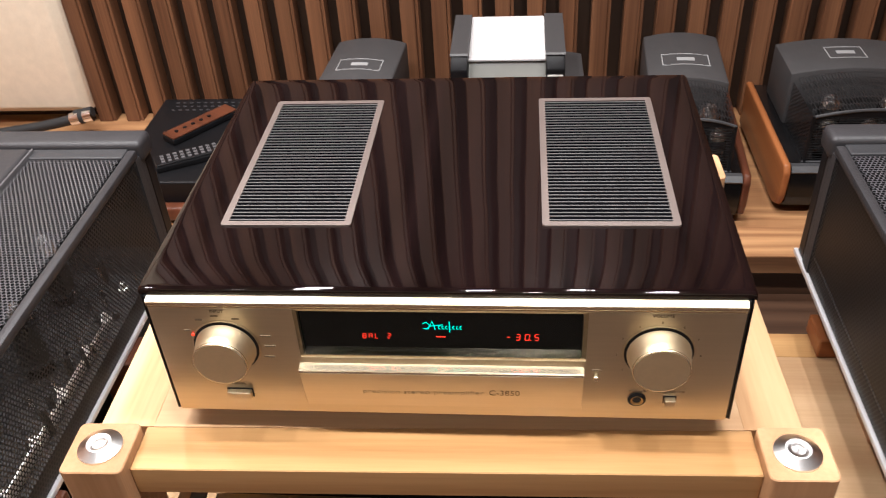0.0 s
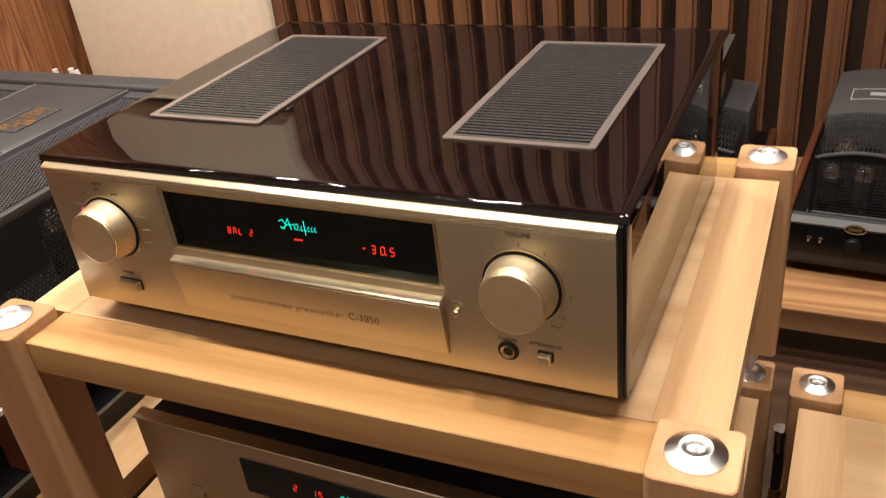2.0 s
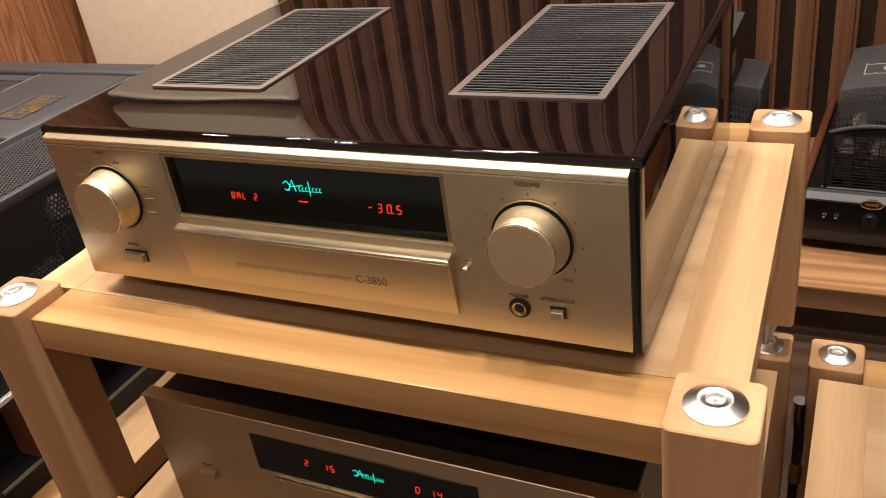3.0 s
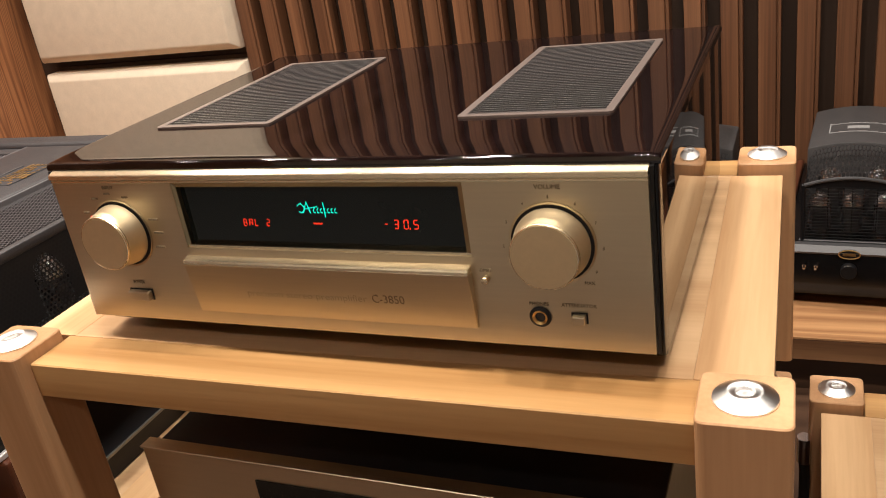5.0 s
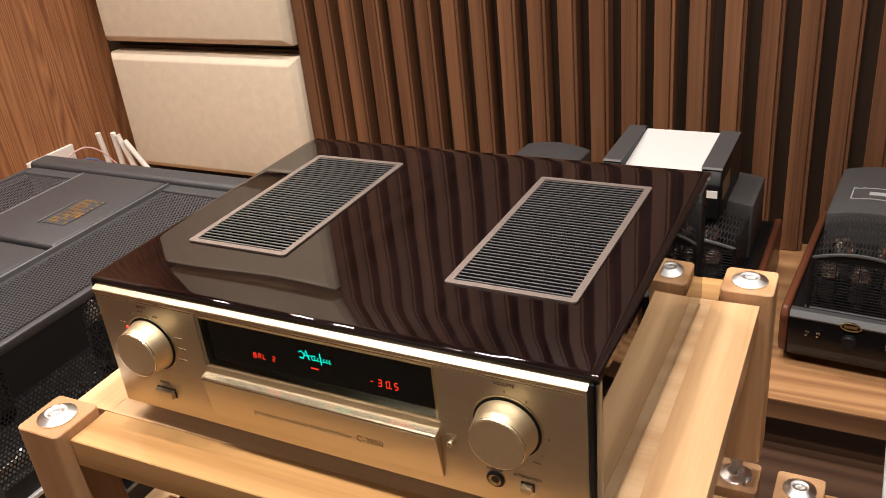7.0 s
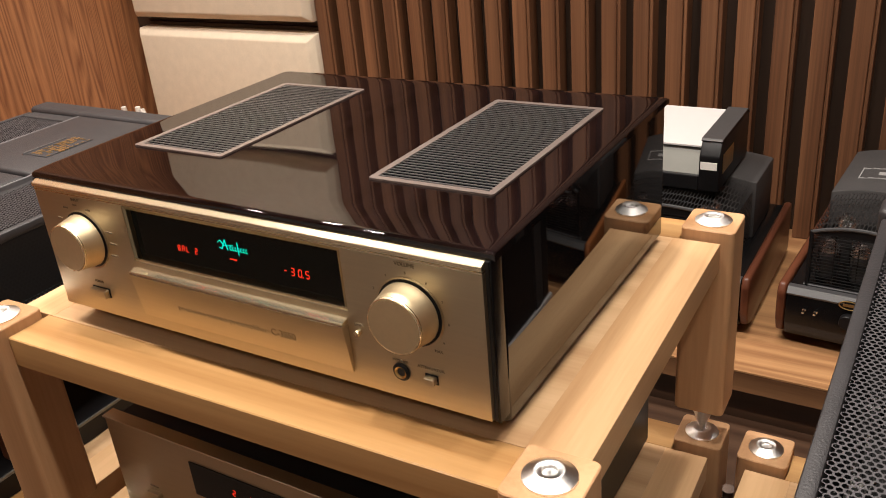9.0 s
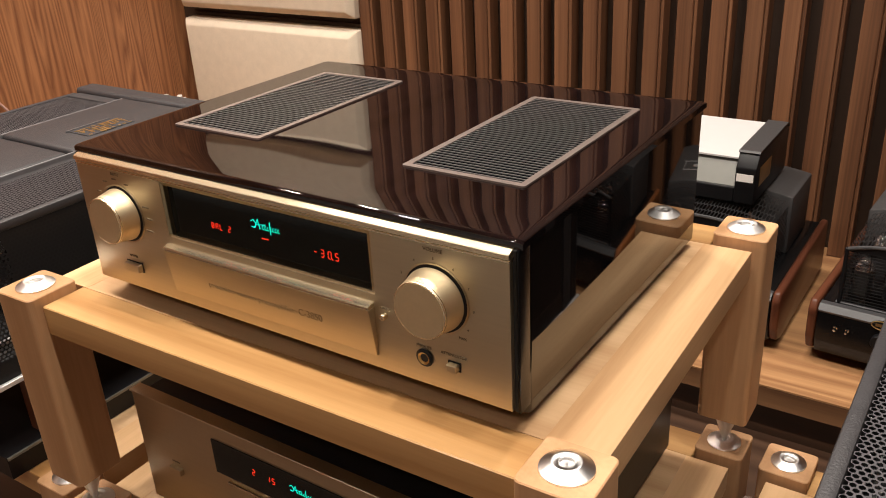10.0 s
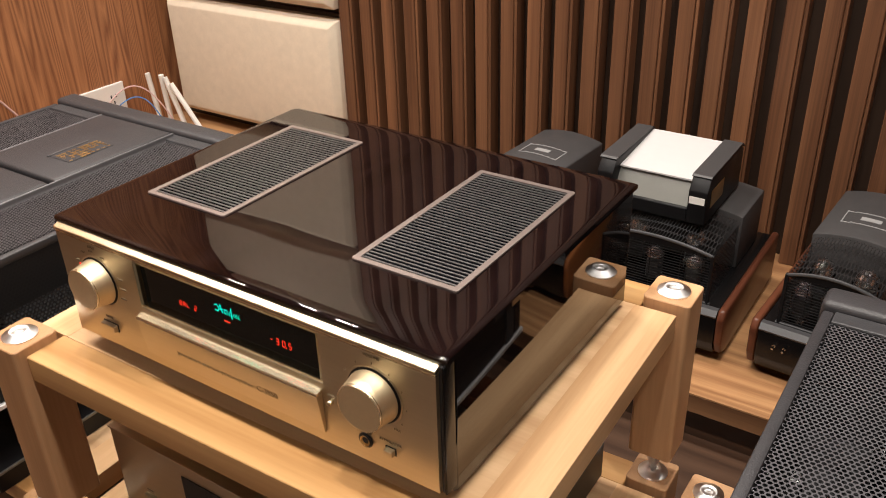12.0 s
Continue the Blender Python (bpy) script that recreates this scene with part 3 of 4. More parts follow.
def lit_mark(parent, x, y, z, k):
    """A plain flowing mark made of strokes in the place of the maker's script."""
    b = tube([(x + k * u, y, z + k * v) for u, v in ((-0.0155, 0.0035), (-0.0125, 0.0055), (-0.0095, 0.0015), (-0.0125, -0.002), (-0.0150, -0.0012))], 0.00038 * k, 6)
    tube([(x - 0.0115 * k, y, z - 0.002 * k), (x - 0.0075 * k, y, z + 0.0065 * k), (x - 0.0055 * k, y, z - 0.0022 * k)], 0.00042 * k, 6, b)
    tube([(x - 0.0105 * k, y, z + 0.001 * k), (x + 0.0010 * k, y, z + 0.0028 * k)], 0.00032 * k, 6, b)
    for i in range(7):
        u = x + k * (-0.0028 + i * 0.0029)
        tube([(u + 0.0012 * k, y, z + 0.0016 * k), (u, y, z + 0.00032 * k), (u + 0.0002 * k, y, z - 0.0015 * k), (u + 0.0016 * k, y, z - 0.0018 * k)], 0.00036 * k, 6, b)
    tube([(x + 0.0062 * k, y, z + 0.0062 * k), (x + 0.0062 * k, y, z - 0.0052 * k)], 0.00036 * k, 6, b)
    return part("lit_mark", b, CYAN, parent, "glowing cyan maker's mark")


lit_mark(win, 0.0012, 0.0058, 0.6676, 1.0)

flap = part("front_flap", prism([(-0.0024, 0.5835), (-0.0080, 0.6270), (-0.0002, 0.6270), (-0.0002, 0.5835)], "x", -0.1195, 0.1160, 0.0004, seg=1), GOLD, pre, "fold-down gold flap, thicker at its top")
part("flap_edge", prism([(-0.0080, 0.6272), (-0.0080, 0.6290), (-0.0070, 0.6301), (-0.0002, 0.6316), (-0.0002, 0.6272)], "x", -0.1195, 0.1160), GOLD_TRIM, flap)
words("flap_text", "precision stereo preamplifier", 0.0080, (-0.0690, -0.0048, 0.6010), INK_SOFT, flap, stretch=1.10, tilt=0.129, thin=-0.00012)
words("flap_text", "C-3850", 0.0098, (0.0382, -0.0048, 0.6010), INK, flap, stretch=0.88, tilt=0.129, thin=-0.00012)


def annulus(r0, r1, at, h0, h1, seg=64):
    """A flat ring round a -y axis, its face sloping from h1 outside to h0 inside."""
    b = bmesh.new()
    rows = []
    for r, h in ((r1, 0.0), (r1, h1), (r0, h0), (r0, 0.0)):
        rows.append([b.verts.new((at[0] + r * math.cos(2 * math.pi * i / seg), at[1] - h, at[2] + r * math.sin(2 * math.pi * i / seg))) for i in range(seg)])
    for a, c in zip(rows, rows[1:] + rows[:1]):
        for i in range(seg):
            j = (i + 1) % seg
            b.faces.new((a[i], a[j], c[j], c[i]))
    bmesh.ops.recalc_face_normals(b, faces=b.faces)
    return b


def knob(x, z, label):
    k = part("knob", lathe([(0.0254, 0.0), (0.0254, 0.0015), (0.0247, 0.005), (0.0236, 0.011), (0.0229, 0.0165), (0.0227, 0.0185), (0.0224, 0.0192), (0.0218, 0.0194), (0.0010, 0.0192)], (x, -0.0015, z), "-y", 64), GOLD_KNOB, pre, label, smooth=True)
    part("knob_recess", lathe([(0.0274, 0.0), (0.0274, 0.0003), (0.0270, 0.0004), (0.01, 0.0004)], (x, -0.0002, z), "-y", 64), BLACK, k, "dark gap round the knob", smooth=True)
    part("recess_ring", annulus(0.0274, 0.0290, (x, -0.0001, z), 0.0003, 0.0008), GOLD, k, "bevelled gold ring round the knob", smooth=True)
    part("knob_edge", lathe([(0.0228, 0.0176), (0.0228, 0.0182), (0.0222, 0.0195), (0.0217, 0.0197), (0.010, 0.0197)], (x, -0.0015, z), "-y", 64), GOLD_TRIM, k, "polished knob edge", smooth=True)
    part("knob_face", lathe([(0.0215, 0.0194), (0.0215, 0.01985), (0.001, 0.0199)], (x, -0.0015, z), "-y", 64), GOLD_KNOB, k)
    return k


knob(-0.1792, 0.6485, "turned gold input selector knob")
knob(0.1742, 0.6485, "turned gold volume knob")
words("panel_text", "VOLUME", 0.0043, (0.1742, -0.0004, 0.6862), INK, front, align="CENTER")
words("panel_text", "PHONES", 0.0036, (0.1610, -0.0004, 0.6035), INK, front, align="CENTER")
words("panel_text", "ATTENUATOR", 0.0036, (0.1880, -0.0004, 0.6035), INK, front, align="CENTER")
words("panel_text", "OPEN", 0.0032, (0.1262, -0.0004, 0.6270), INK, front, align="CENTER")
words("panel_text", "MAX", 0.0032, (0.1965, -0.0004, 0.6205), INK, front, align="CENTER")
words("panel_text", "POWER", 0.0034, (-0.1775, -0.0004, 0.6042), INK, front, align="CENTER")
words("panel_text", "INPUT", 0.0040, (-0.1800, -0.0004, 0.6862), INK, front, align="CENTER")
for n, num in enumerate("123456789"):
    a = radians(90 - 31 * (n - 4))
    words("scale_number", num, 0.0030, (0.1742 + 0.0330 * math.cos(a), -0.0004, 0.6470 + 0.0330 * math.sin(a)), INK, front, align="CENTER")
for a in (150, 120, 95, 65, 20, 0, -22):
    w = 0.009 if a < 30 else 0.006
    ax, az = -0.1800 + 0.0335 * math.cos(radians(a)), 0.650 + 0.0325 * math.sin(radians(a))
    part("text_bar", box(ax - (0 if a < 30 else w / 2), ax + (w if a < 30 else w / 2), -0.0005, 0.0001, az - 0.0007, az + 0.0007), INK, front)
part("led", lathe([(0.0014, 0), (0.0012, 0.0008), (0.0004, 0.0011)], (-0.2048, -0.0006, 0.6622), "-y", 12), RED, front, "red indicator light")


def square_button(x0, x1, z0, z1):
    k = part("button", box(x0, x1, -0.0055, 0.001, z0, z1, 0.0006, 1), GOLD, pre, "small rectangular metal button")
    part("button_frame", box(x0 - 0.0010, x1 + 0.0010, -0.0006, 0.001, z0 - 0.0010, z1 + 0.0010), BLACK, k, "dark gap round the button")


square_button(-0.1882, -0.1672, 0.5905, 0.5985)
square_button(0.1835, 0.1925, 0.5925, 0.5985)
part("button", lathe([(0.0027, 0), (0.0027, 0.004), (0.0022, 0.0048), (0.0004, 0.005)], (0.1262, -0.0004, 0.6220), "-y", 24), GOLD_TRIM, pre, "small round flap button", smooth=True)
jack = part("phones_jack", annulus(0.0052, 0.0076, (0.1612, -0.0004, 0.5950), 0.0016, 0.0006, 40), BLACK, pre, "black headphone jack with brass ring", smooth=True)
part("jack_ring", annulus(0.0036, 0.0052, (0.1612, -0.0004, 0.5950), 0.0010, 0.0020, 32), BRASS, jack, "brass ring", smooth=True)
part("jack_hole", lathe([(0.0036, 0), (0.0036, 0.0004), (0.0010, 0.0005)], (0.1612, -0.0004, 0.5950), "-y", 24), RUBBER, jack)
part("base_plate", box(-0.2215, 0.2215, 0.030, 0.362, SHELF + 0.0045, 0.5588, 0.001), SATIN_BLACK, pre, "black steel base under the cabinet")
for fx in (-0.19, 0.19):
    for fy in (0.060, 0.335):
        part("foot", lathe([(0.024, 0), (0.026, 0.001), (0.026, 0.0038), (0.022, 0.0043)], (fx, fy, SHELF + 0.0002), seg=32), RUBBER, pre, smooth=True)

# ---- disc transport below ----
DP = thing("disc_player", (0, 0.19, LS), "champagne gold disc player with black top on the lower shelf", "disc player")
fp = part("front_panel", box(-0.2375, 0.2375, 0.0, 0.014, LS + 0.02, 0.4315, 0.0015, 1), GOLD, DP, "brushed gold front plate")
part("case", box(-0.232, 0.232, 0.0145, 0.375, LS + 0.018, 0.428, 0.002), BLACK, DP, "black steel case")
part("top_trim", box(-0.2375, 0.2375, -0.0022, 0.013, 0.4318, 0.4340, 0.0005, 1), GOLD, fp)
dw = part("display_window", box(-0.1165, 0.1080, -0.001, 0.004, 0.372, 0.4135), GLASS_DARK, DP, "dark smoked glass display")
segment_text("2", (-0.061, -0.0011, 0.391), 0.0068, dw)
segment_text("15", (-0.041, -0.0011, 0.391), 0.0068, dw)
segment_text("0 14", (0.050, -0.0011, 0.391), 0.0068, dw)
lit_mark(dw, 0.0045, -0.0014, 0.3955, 0.95)
part("disc_tray", box(-0.098, 0.098, -0.0030, 0.001, 0.3455, 0.3665, 0.0006, 1), GOLD, DP, "gold disc tray front")
part("tray_edge", box(-0.098, -0.004, -0.0040, 0.0, 0.3655, 0.3680), GOLD_TRIM, DP)
part("tray_edge", box(-0.002, 0.098, -0.0040, 0.0, 0.3655, 0.3680), GOLD_TRIM, DP)
part("button", box(-0.193, -0.175, -0.005, 0.001, 0.3425, 0.3505, 0.0006, 1), GOLD, DP)
part("text_bar", box(-0.190, -0.178, -0.0005, 0.0005, 0.3560, 0.3575), INK, DP)
part("button", box(0.150, 0.168, -0.005, 0.001, 0.3425, 0.3505, 0.0006, 1), GOLD, DP)
part("base_plate", box(-0.214, 0.214, 0.030, 0.362, SHELF + 0.0045, 0.5648, 0.002), SATIN_BLACK, pre, "black steel base under the cabinet")
part("base_plate", box(-0.2215, 0.2215, 0.030, 0.362, SHELF + 0.0045, 0.5588, 0.001), SATIN_BLACK, pre, "black steel base under the cabinet")
for fx in (-0.19, 0.19):
    for fy in (0.060, 0.335):
        part("foot", lathe([(0.024, 0), (0.026, 0.003), (0.026, 0.013), (0.022, 0.0178)], (fx, fy, LS + 0.0002), seg=24), RUBBER, DP, smooth=True)


# ---- perforated mono power amplifiers on the side racks ----
def small_tube(x, y, z, r, h, parent, name="valve"):
    v = part(name, lathe([(r * 0.9, 0), (r, h * 0.15), (r, h * 0.72), (r * 0.8, h * 0.88), (r * 0.3, h * 0.98), (r * 0.05, h)], (x, y, z), seg=20), glass, parent, "clear glass valve", smooth=True)
    part("plate", box(x - r * 0.5, x + r * 0.5, y - r * 0.35, y + r * 0.35, z + h * 0.15, z + h * 0.62, 0.001, 1), PLATE_GREY, v)
    part("getter", lathe([(r * 0.84, 0), (r * 0.74, h * 0.1), (r * 0.34, h * 0.2), (r * 0.05, h * 0.225)], (x, y, z + h * 0.73), seg=16), GETTER, v, smooth=True)
    return v


def power_amp(cx, closed, base):
    x0, x1, y0, y1, top, bot = cx - 0.23, cx + 0.23, -0.06, 0.480, 0.5845, 0.392
    a = thing("power_amplifier", (cx, 0.2, base), "charcoal valve power amplifier in a perforated steel cover", "power amplifier", "power amplifiers")
    part("chassis", box(x0 + 0.004, x1 - 0.004, y0, y1 - 0.01, bot, bot + 0.03, 0.002), INSIDE, a, "dark steel chassis")
    part("deck", box(x0 + 0.15, x1 - 0.15, y0 + 0.01, y1 - 0.03, bot + 0.03, top - 0.012), INSIDE, a)
    for q, xe in ((1, x0), (-1, x1)):
        lo, hi = sorted((xe, xe + q * 0.012))
        part("top_edge", box(lo, hi, y0, y1 - 0.05, top - 0.012, top, 0.003, 2), GREY_TOP, a, smooth=True)
        # pale strip drawn as the light caught along the cover's edge
        lo, hi = sorted((xe + q * 0.1376, xe + q * 0.1400))
        part("cover_highlight", box(lo, hi, y0 + 0.012, 0.4268, top - 0.006, top + 0.0048, 0.0008, 1), EDGE_GREY, a, "pale strip drawn as the lit edge of the centre cover")
        part("chrome_strip", box(min(xe - q * 0.002, xe + q * 0.004), max(xe - q * 0.002, xe + q * 0.004), y0, y1 - 0.004, bot - 0.004, bot + 0.003, 0.001, 1), BRIGHT_TRIM, a, "thin chrome strip")
        lo, hi = sorted((xe + q * 0.012, xe + q * 0.138))
        part("perforated_top", perforated(lo, hi, y0 + 0.012, 0.408, 0.0053, 0.00222, lambda u, v: (u, v, top - 0.0015)), MESH_GREY, a, "perforated grey steel top")
        # added black sheet keeps lit wood from showing through the holes
        if q == closed or closed < 0:
            lo2, hi2 = sorted((xe + q * 0.006, xe + q * 0.010))
            part("side_blocker", box(lo2, hi2, y0 + 0.008, y1 - 0.05, bot + 0.003, top - 0.012), BLACK, a)
        part("perforated_side", perforated(y0 + 0.008, y1 - 0.055, bot + 0.004, top - 0.010, 0.0056, 0.0021, lambda u, v, X=xe + q * 0.002: (X, u, v)), MESH_BLACK, a, "perforated black steel side")
        for yy in (0.03, 0.17, 0.30):
            small_tube(xe + q * (0.05 + 0.05 * ((yy * 50) % 2)), yy + 0.02, bot + 0.03, 0.019, 0.11, a)
        for yy in (0.0, 0.07, 0.14, 0.21, 0.27, 0.33):
            part("terminal", lathe([(0.007, 0), (0.007, 0.012), (0.004, 0.013), (0.004, 0.02), (0.001, 0.021)], (xe + q * 0.022, yy, bot + 0.03), seg=10), STEEL, a, smooth=True)
        rng = random.Random(11)
        for n in range(26):
            ux, uy, ur, uh = xe + q * rng.uniform(0.012, 0.06), rng.uniform(y0 + 0.02, 0.36), rng.uniform(0.002, 0.0045), rng.uniform(0.006, 0.05)
            part("component", lathe([(ur, 0), (ur, uh), (ur * 0.8, uh + 0.001), (ur * 0.1, uh + 0.0015)], (ux, uy, bot + 0.03), seg=8), CHROME if n % 3 else INSIDE, a, smooth=True)
        for yy in (-0.055, 0.385):
            lo, hi = sorted((xe + q * 0.0005, xe + q * 0.012))
            part("corner_strip", box(lo, hi, yy + 0.035 if yy > 0 else yy - 0.004, yy + 0.05 if yy > 0 else yy + 0.008, bot, top - 0.012), GREY_PAINT, a)
        fx = xe + q * (0.075 if closed < 0 else 0.012)
        for fy in (0.02, 0.262):
            part("wood_foot", box(fx - 0.022, fx + 0.022, fy - 0.026, fy + 0.026, base, bot - 0.0045, 0.003), MAPLE_Z if closed < 0 else CHEEK, a, "wood block foot")
        lo3, hi3 = sorted((xe + q * 0.016, xe + q * 0.020))
        part("inner_rail", box(lo3, hi3, y0 + 0.015, 0.26, bot + 0.031, bot + 0.046), STEEL, a)
    part("front_plate", box(x0, x1, y0 - 0.012, y0 - 0.0005, bot, top, 0.003), GREY_PAINT, a)
    part("back_plate", box(x0 + 0.001, x1 - 0.001, 0.435, 0.447, bot, top - 0.004, 0.002), GREY_PAINT, a)
    part("back_bar", box(x0 - 0.004, x1 + 0.004, 0.4335, 0.474, top - 0.024, top + 0.007, 0.008, 4), GREY_TOP, a, "rounded grey rear bar", smooth=True)
    part("back_cover", box(x0 + 0.002, x1 - 0.002, 0.4475, 0.472, bot, top - 0.026, 0.004), BLACK, a)
    part("rear_rim", box(x0 + 0.012, x1 - 0.012, 0.409, 0.4325, top - 0.008, top, 0.002), GREY_PAINT, a)
    part("front_rim", box(x0 + 0.012, x1 - 0.012, y0, y0 + 0.0115, top - 0.008, top, 0.002), GREY_PAINT, a)
    for c0, c1 in ((-0.048, 0.198), (0.206, 0.4265)):
        part("cover", box(x0 + 0.1405, x1 - 0.1405, c0, c1, top - 0.012, top + 0.006, 0.006, 3), GREY_TOP, a, "hammered grey centre cover", smooth=True)
    ex, ey = cx + 0.031, 0.300
    e = part("emblem", box(ex - 0.026, ex + 0.022, ey - 0.042, ey + 0.040, top + 0.0062, top + 0.0072, 0.0004, 1), GREY_PAINT, a, "worn brass emblem plate")
    rng = random.Random(5)
    for i in range(8):
        for j in range(5):
            u, v, s = ex - 0.018 + j * 0.0085, ey - 0.038 + i * 0.0098, rng.uniform(0.6, 1.15)
            if rng.random() < 0.86:
                part("emblem_mark", prism([(u, v), (u + 0.005 * s, v + rng.uniform(-0.002, 0.002)), (u + 0.007 * s, v + 0.006 * s), (u + 0.002, v + 0.0085 * s)], "z", top + 0.0070, top + 0.0078), BRASS, e)
    part("emblem_bar", box(ex - 0.0285, ex - 0.0265, ey - 0.045, ey + 0.030, top + 0.0062, top + 0.0085), EDGE_GREY, e)
    return a


power_amp(0.672, -1, LS)
wedge = tagged(part("wood_wedge", box(0.4720, 0.5360, 0.388, 0.446, LS + 0.0004, 0.3000, 0.003), CHEEK_LIGHT), "small reddish wood block lying on the side shelf", "wood block")
board = thing("base_board", (-0.66, 0.2, LS), "black base board under a power amplifier with a pale edge", "base board")
part("board", box(-0.895, -0.4345, -0.06, 0.45, LS + 0.0003, 0.3000, 0.001, 1), BLACK, board)
part("edge_strip", box(-0.4343, -0.4315, -0.06, 0.45, 0.2985, 0.3020), SILVER, board, "thin pale metal edge")
power_amp(-0.664, 1, 0.3002)
hang = thing("hanging_cable", (0.327, 0.40, 0.0), "dark cable with metal plugs between the racks", "cable")
part("cord", tube(bend((0.327, 0.42, 0.004), (0.322, 0.40, 0.08), (0.330, 0.40, 0.14), (0.326, 0.39, 0.20)), 0.006, 10), RUBBER, hang, smooth=True)
part("plug", tube([(0.326, 0.39, 0.20), (0.326, 0.388, 0.235)], 0.008, 14), CHROME, hang, "chrome plug", smooth=True)
part("plug", tube([(0.327, 0.40, 0.10), (0.328, 0.40, 0.13)], 0.0085, 14), BRASS, hang, "gold plug", smooth=True)


# ---- small valve amplifiers on the platform ----
def valve_amp(cx, wide=0.0, cov=(1.105, 1.250), back=1.284, cheek_wood=CHEEK):
    a = thing("valve_amplifier", (cx, 1.1, PLAT), "black valve amplifier with slotted cage and rosewood cheeks", "valve amplifier", "valve amplifiers")
    z0, z1 = PLAT + 0.008, 0.222
    w = 0.100 + wide
    hw = 0.079 + wide
    cw = 0.072 + wide
    out = [(0.958, z0), (0.936, z0 + 0.012), (0.926, z0 + 0.038), (0.927, z1 - 0.010), (0.935, z1), (back, z1), (back, z0)]
    part("chassis", prism(out, "x", cx - w, cx + w, 0.003), ENAMEL, a, "black painted chassis", smooth=True)
    # grey paint, its tone raised for the lamp light falling on the ledge
    part("front_ledge", prism([(0.9262, z1 - 0.012), (0.9240, z1 - 0.008), (0.9325, z1 + 0.0015), (0.9440, z1 + 0.0015), (0.9440, z1 + 0.0003), (0.9340, z1 + 0.0002), (0.9270, z1 - 0.009)], "x", cx - w + 0.001, cx + w - 0.001), LEDGE_GREY, a, "grey front ledge of the chassis with lamp light in its tone")
    cheek = [(0.964, z0 + 0.004), (0.936, z0 + 0.015), (0.925, z0 + 0.040), (0.922, z1 - 0.010), (0.932, z1 + 0.006), (back + 0.006, z1 + 0.006), (back + 0.006, z0 + 0.004)]
    for q in (-1, 1):
        part("cheek", prism(cheek, "x", cx + q * (w + 0.0005) - (0.0145 if q < 0 else 0), cx + q * (w + 0.0005) + (0.0145 if q > 0 else 0), 0.005, seg=3), cheek_wood, a, "polished rosewood cheek", smooth=True)

    def arch(x, h=0.012):
        return h * (1 - ((x - cx) / hw) ** 2)

    n = 16
    prof = [(cx - hw + 2 * hw * i / n, 0.334 + arch(cx - hw + 2 * hw * i / n)) for i in range(n + 1)]
    tc = part("transformer_cover", prism([(cx - hw, z1)] + prof + [(cx + hw, z1)], "y", cov[0], cov[1], 0.003), VALVE_GREY, a, "textured grey transformer cover", smooth=True)
    lab = None
    lm, lw = cov[0] + min(0.085, (cov[1] - cov[0]) * 0.5), 0.048 - wide * 0.25
    for u0, u1, v0, v1 in ((-lw, lw, lm - 0.026, lm - 0.024), (-lw, lw, lm + 0.024, lm + 0.026), (-lw, -lw + 0.002, lm - 0.024, lm + 0.024), (lw - 0.002, lw, lm - 0.024, lm + 0.024), (-0.018, 0.018, lm - 0.007, lm + 0.007)):
        m = 6
        for i in range(m):
            p0, p1 = u0 + (u1 - u0) * i / m, u0 + (u1 - u0) * (i + 1) / m
            zc = 0.334 + arch(cx + (p0 + p1) / 2) + 0.0008
            lab = box(cx + p0, cx + p1, v0, v1, zc - 0.002, zc + 0.0003, bm=lab)
    part("label_outline", lab, LABEL_GREY, tc, "thin etched label outline with a plain mark")
    # cage: arched sloping top and upright front
    yf, yb, hf, hb = 0.948, cov[0] - 0.0015, 0.333, 0.342

    def top_at(u, v):
        s = (v - yf) / (yb - yf)
        return (u, v, hf + (hb - hf) * s - 0.012 + arch(u, 0.016))

    cage = part("cage_top", perforated(cx - cw, cx + cw, 0.0, (yb - yf) / 4.5, 0.0060, 0.00272, lambda u, v: top_at(u, yf + 4.5 * v)), MESH_BLACK, a, "slotted black cage top")
    bar = part("cage_bar", box(cx - cw, cx + cw, yf - 0.0012, yf + 0.0008, z1 + 0.0086, z1 + 0.0093), MESH_BLACK, a, "thin black cage bar")
    for k in range(1, 17):
        again("cage_bar", bar, (0, 0, k * 0.0056), a)
    for k in (-1, 0, 1):
        part("cage_stay", box(cx + k * cw * 0.5 - 0.0008, cx + k * cw * 0.5 + 0.0008, yf + 0.0009, yf + 0.002, z1 + 0.004, hf - 0.006), BLACK, a)
    for q in (-1, 1):
        part("cage_side", perforated(0.0, (yb - yf) / 2.4, z1 + 0.004, hf - 0.012, 0.0052, 0.0020, lambda u, v, X=cx + q * (cw + 0.0015): (X, yf + 2.4 * u, v)), MESH_BLACK, a, "slotted black cage side")
        part("cage_post", box(cx + q * (cw + 0.0015) - 0.003, cx + q * (cw + 0.0015) + 0.003, yf - 0.004, yf + 0.004, z1, hf - 0.008, 0.001, 1), BLACK, a)
    m = 14
    part("cage_rim", tube([(cx - cw + 2 * cw * i / m, yf - 0.001, hf - 0.0125 + arch(cx - cw + 2 * cw * i / m, 0.016)) for i in range(m + 1)], 0.0032, 8), LEDGE_GREY, a, "grey arched cage rim", smooth=True)
    part("cage_rim", box(cx - hw, cx + hw, yf - 0.004, yf + 0.003, z1, z1 + 0.005, 0.001, 1), GREY_PAINT, a)
    part("cage_front_arch", prism([(cx - cw, hf - 0.014)] + [(cx - cw + 2 * cw * i / m, hf - 0.0135 + arch(cx - cw + 2 * cw * i / m, 0.016)) for i in range(m + 1)] + [(cx + cw, hf - 0.014)], "y", yf - 0.001, yf), BLACK, a)
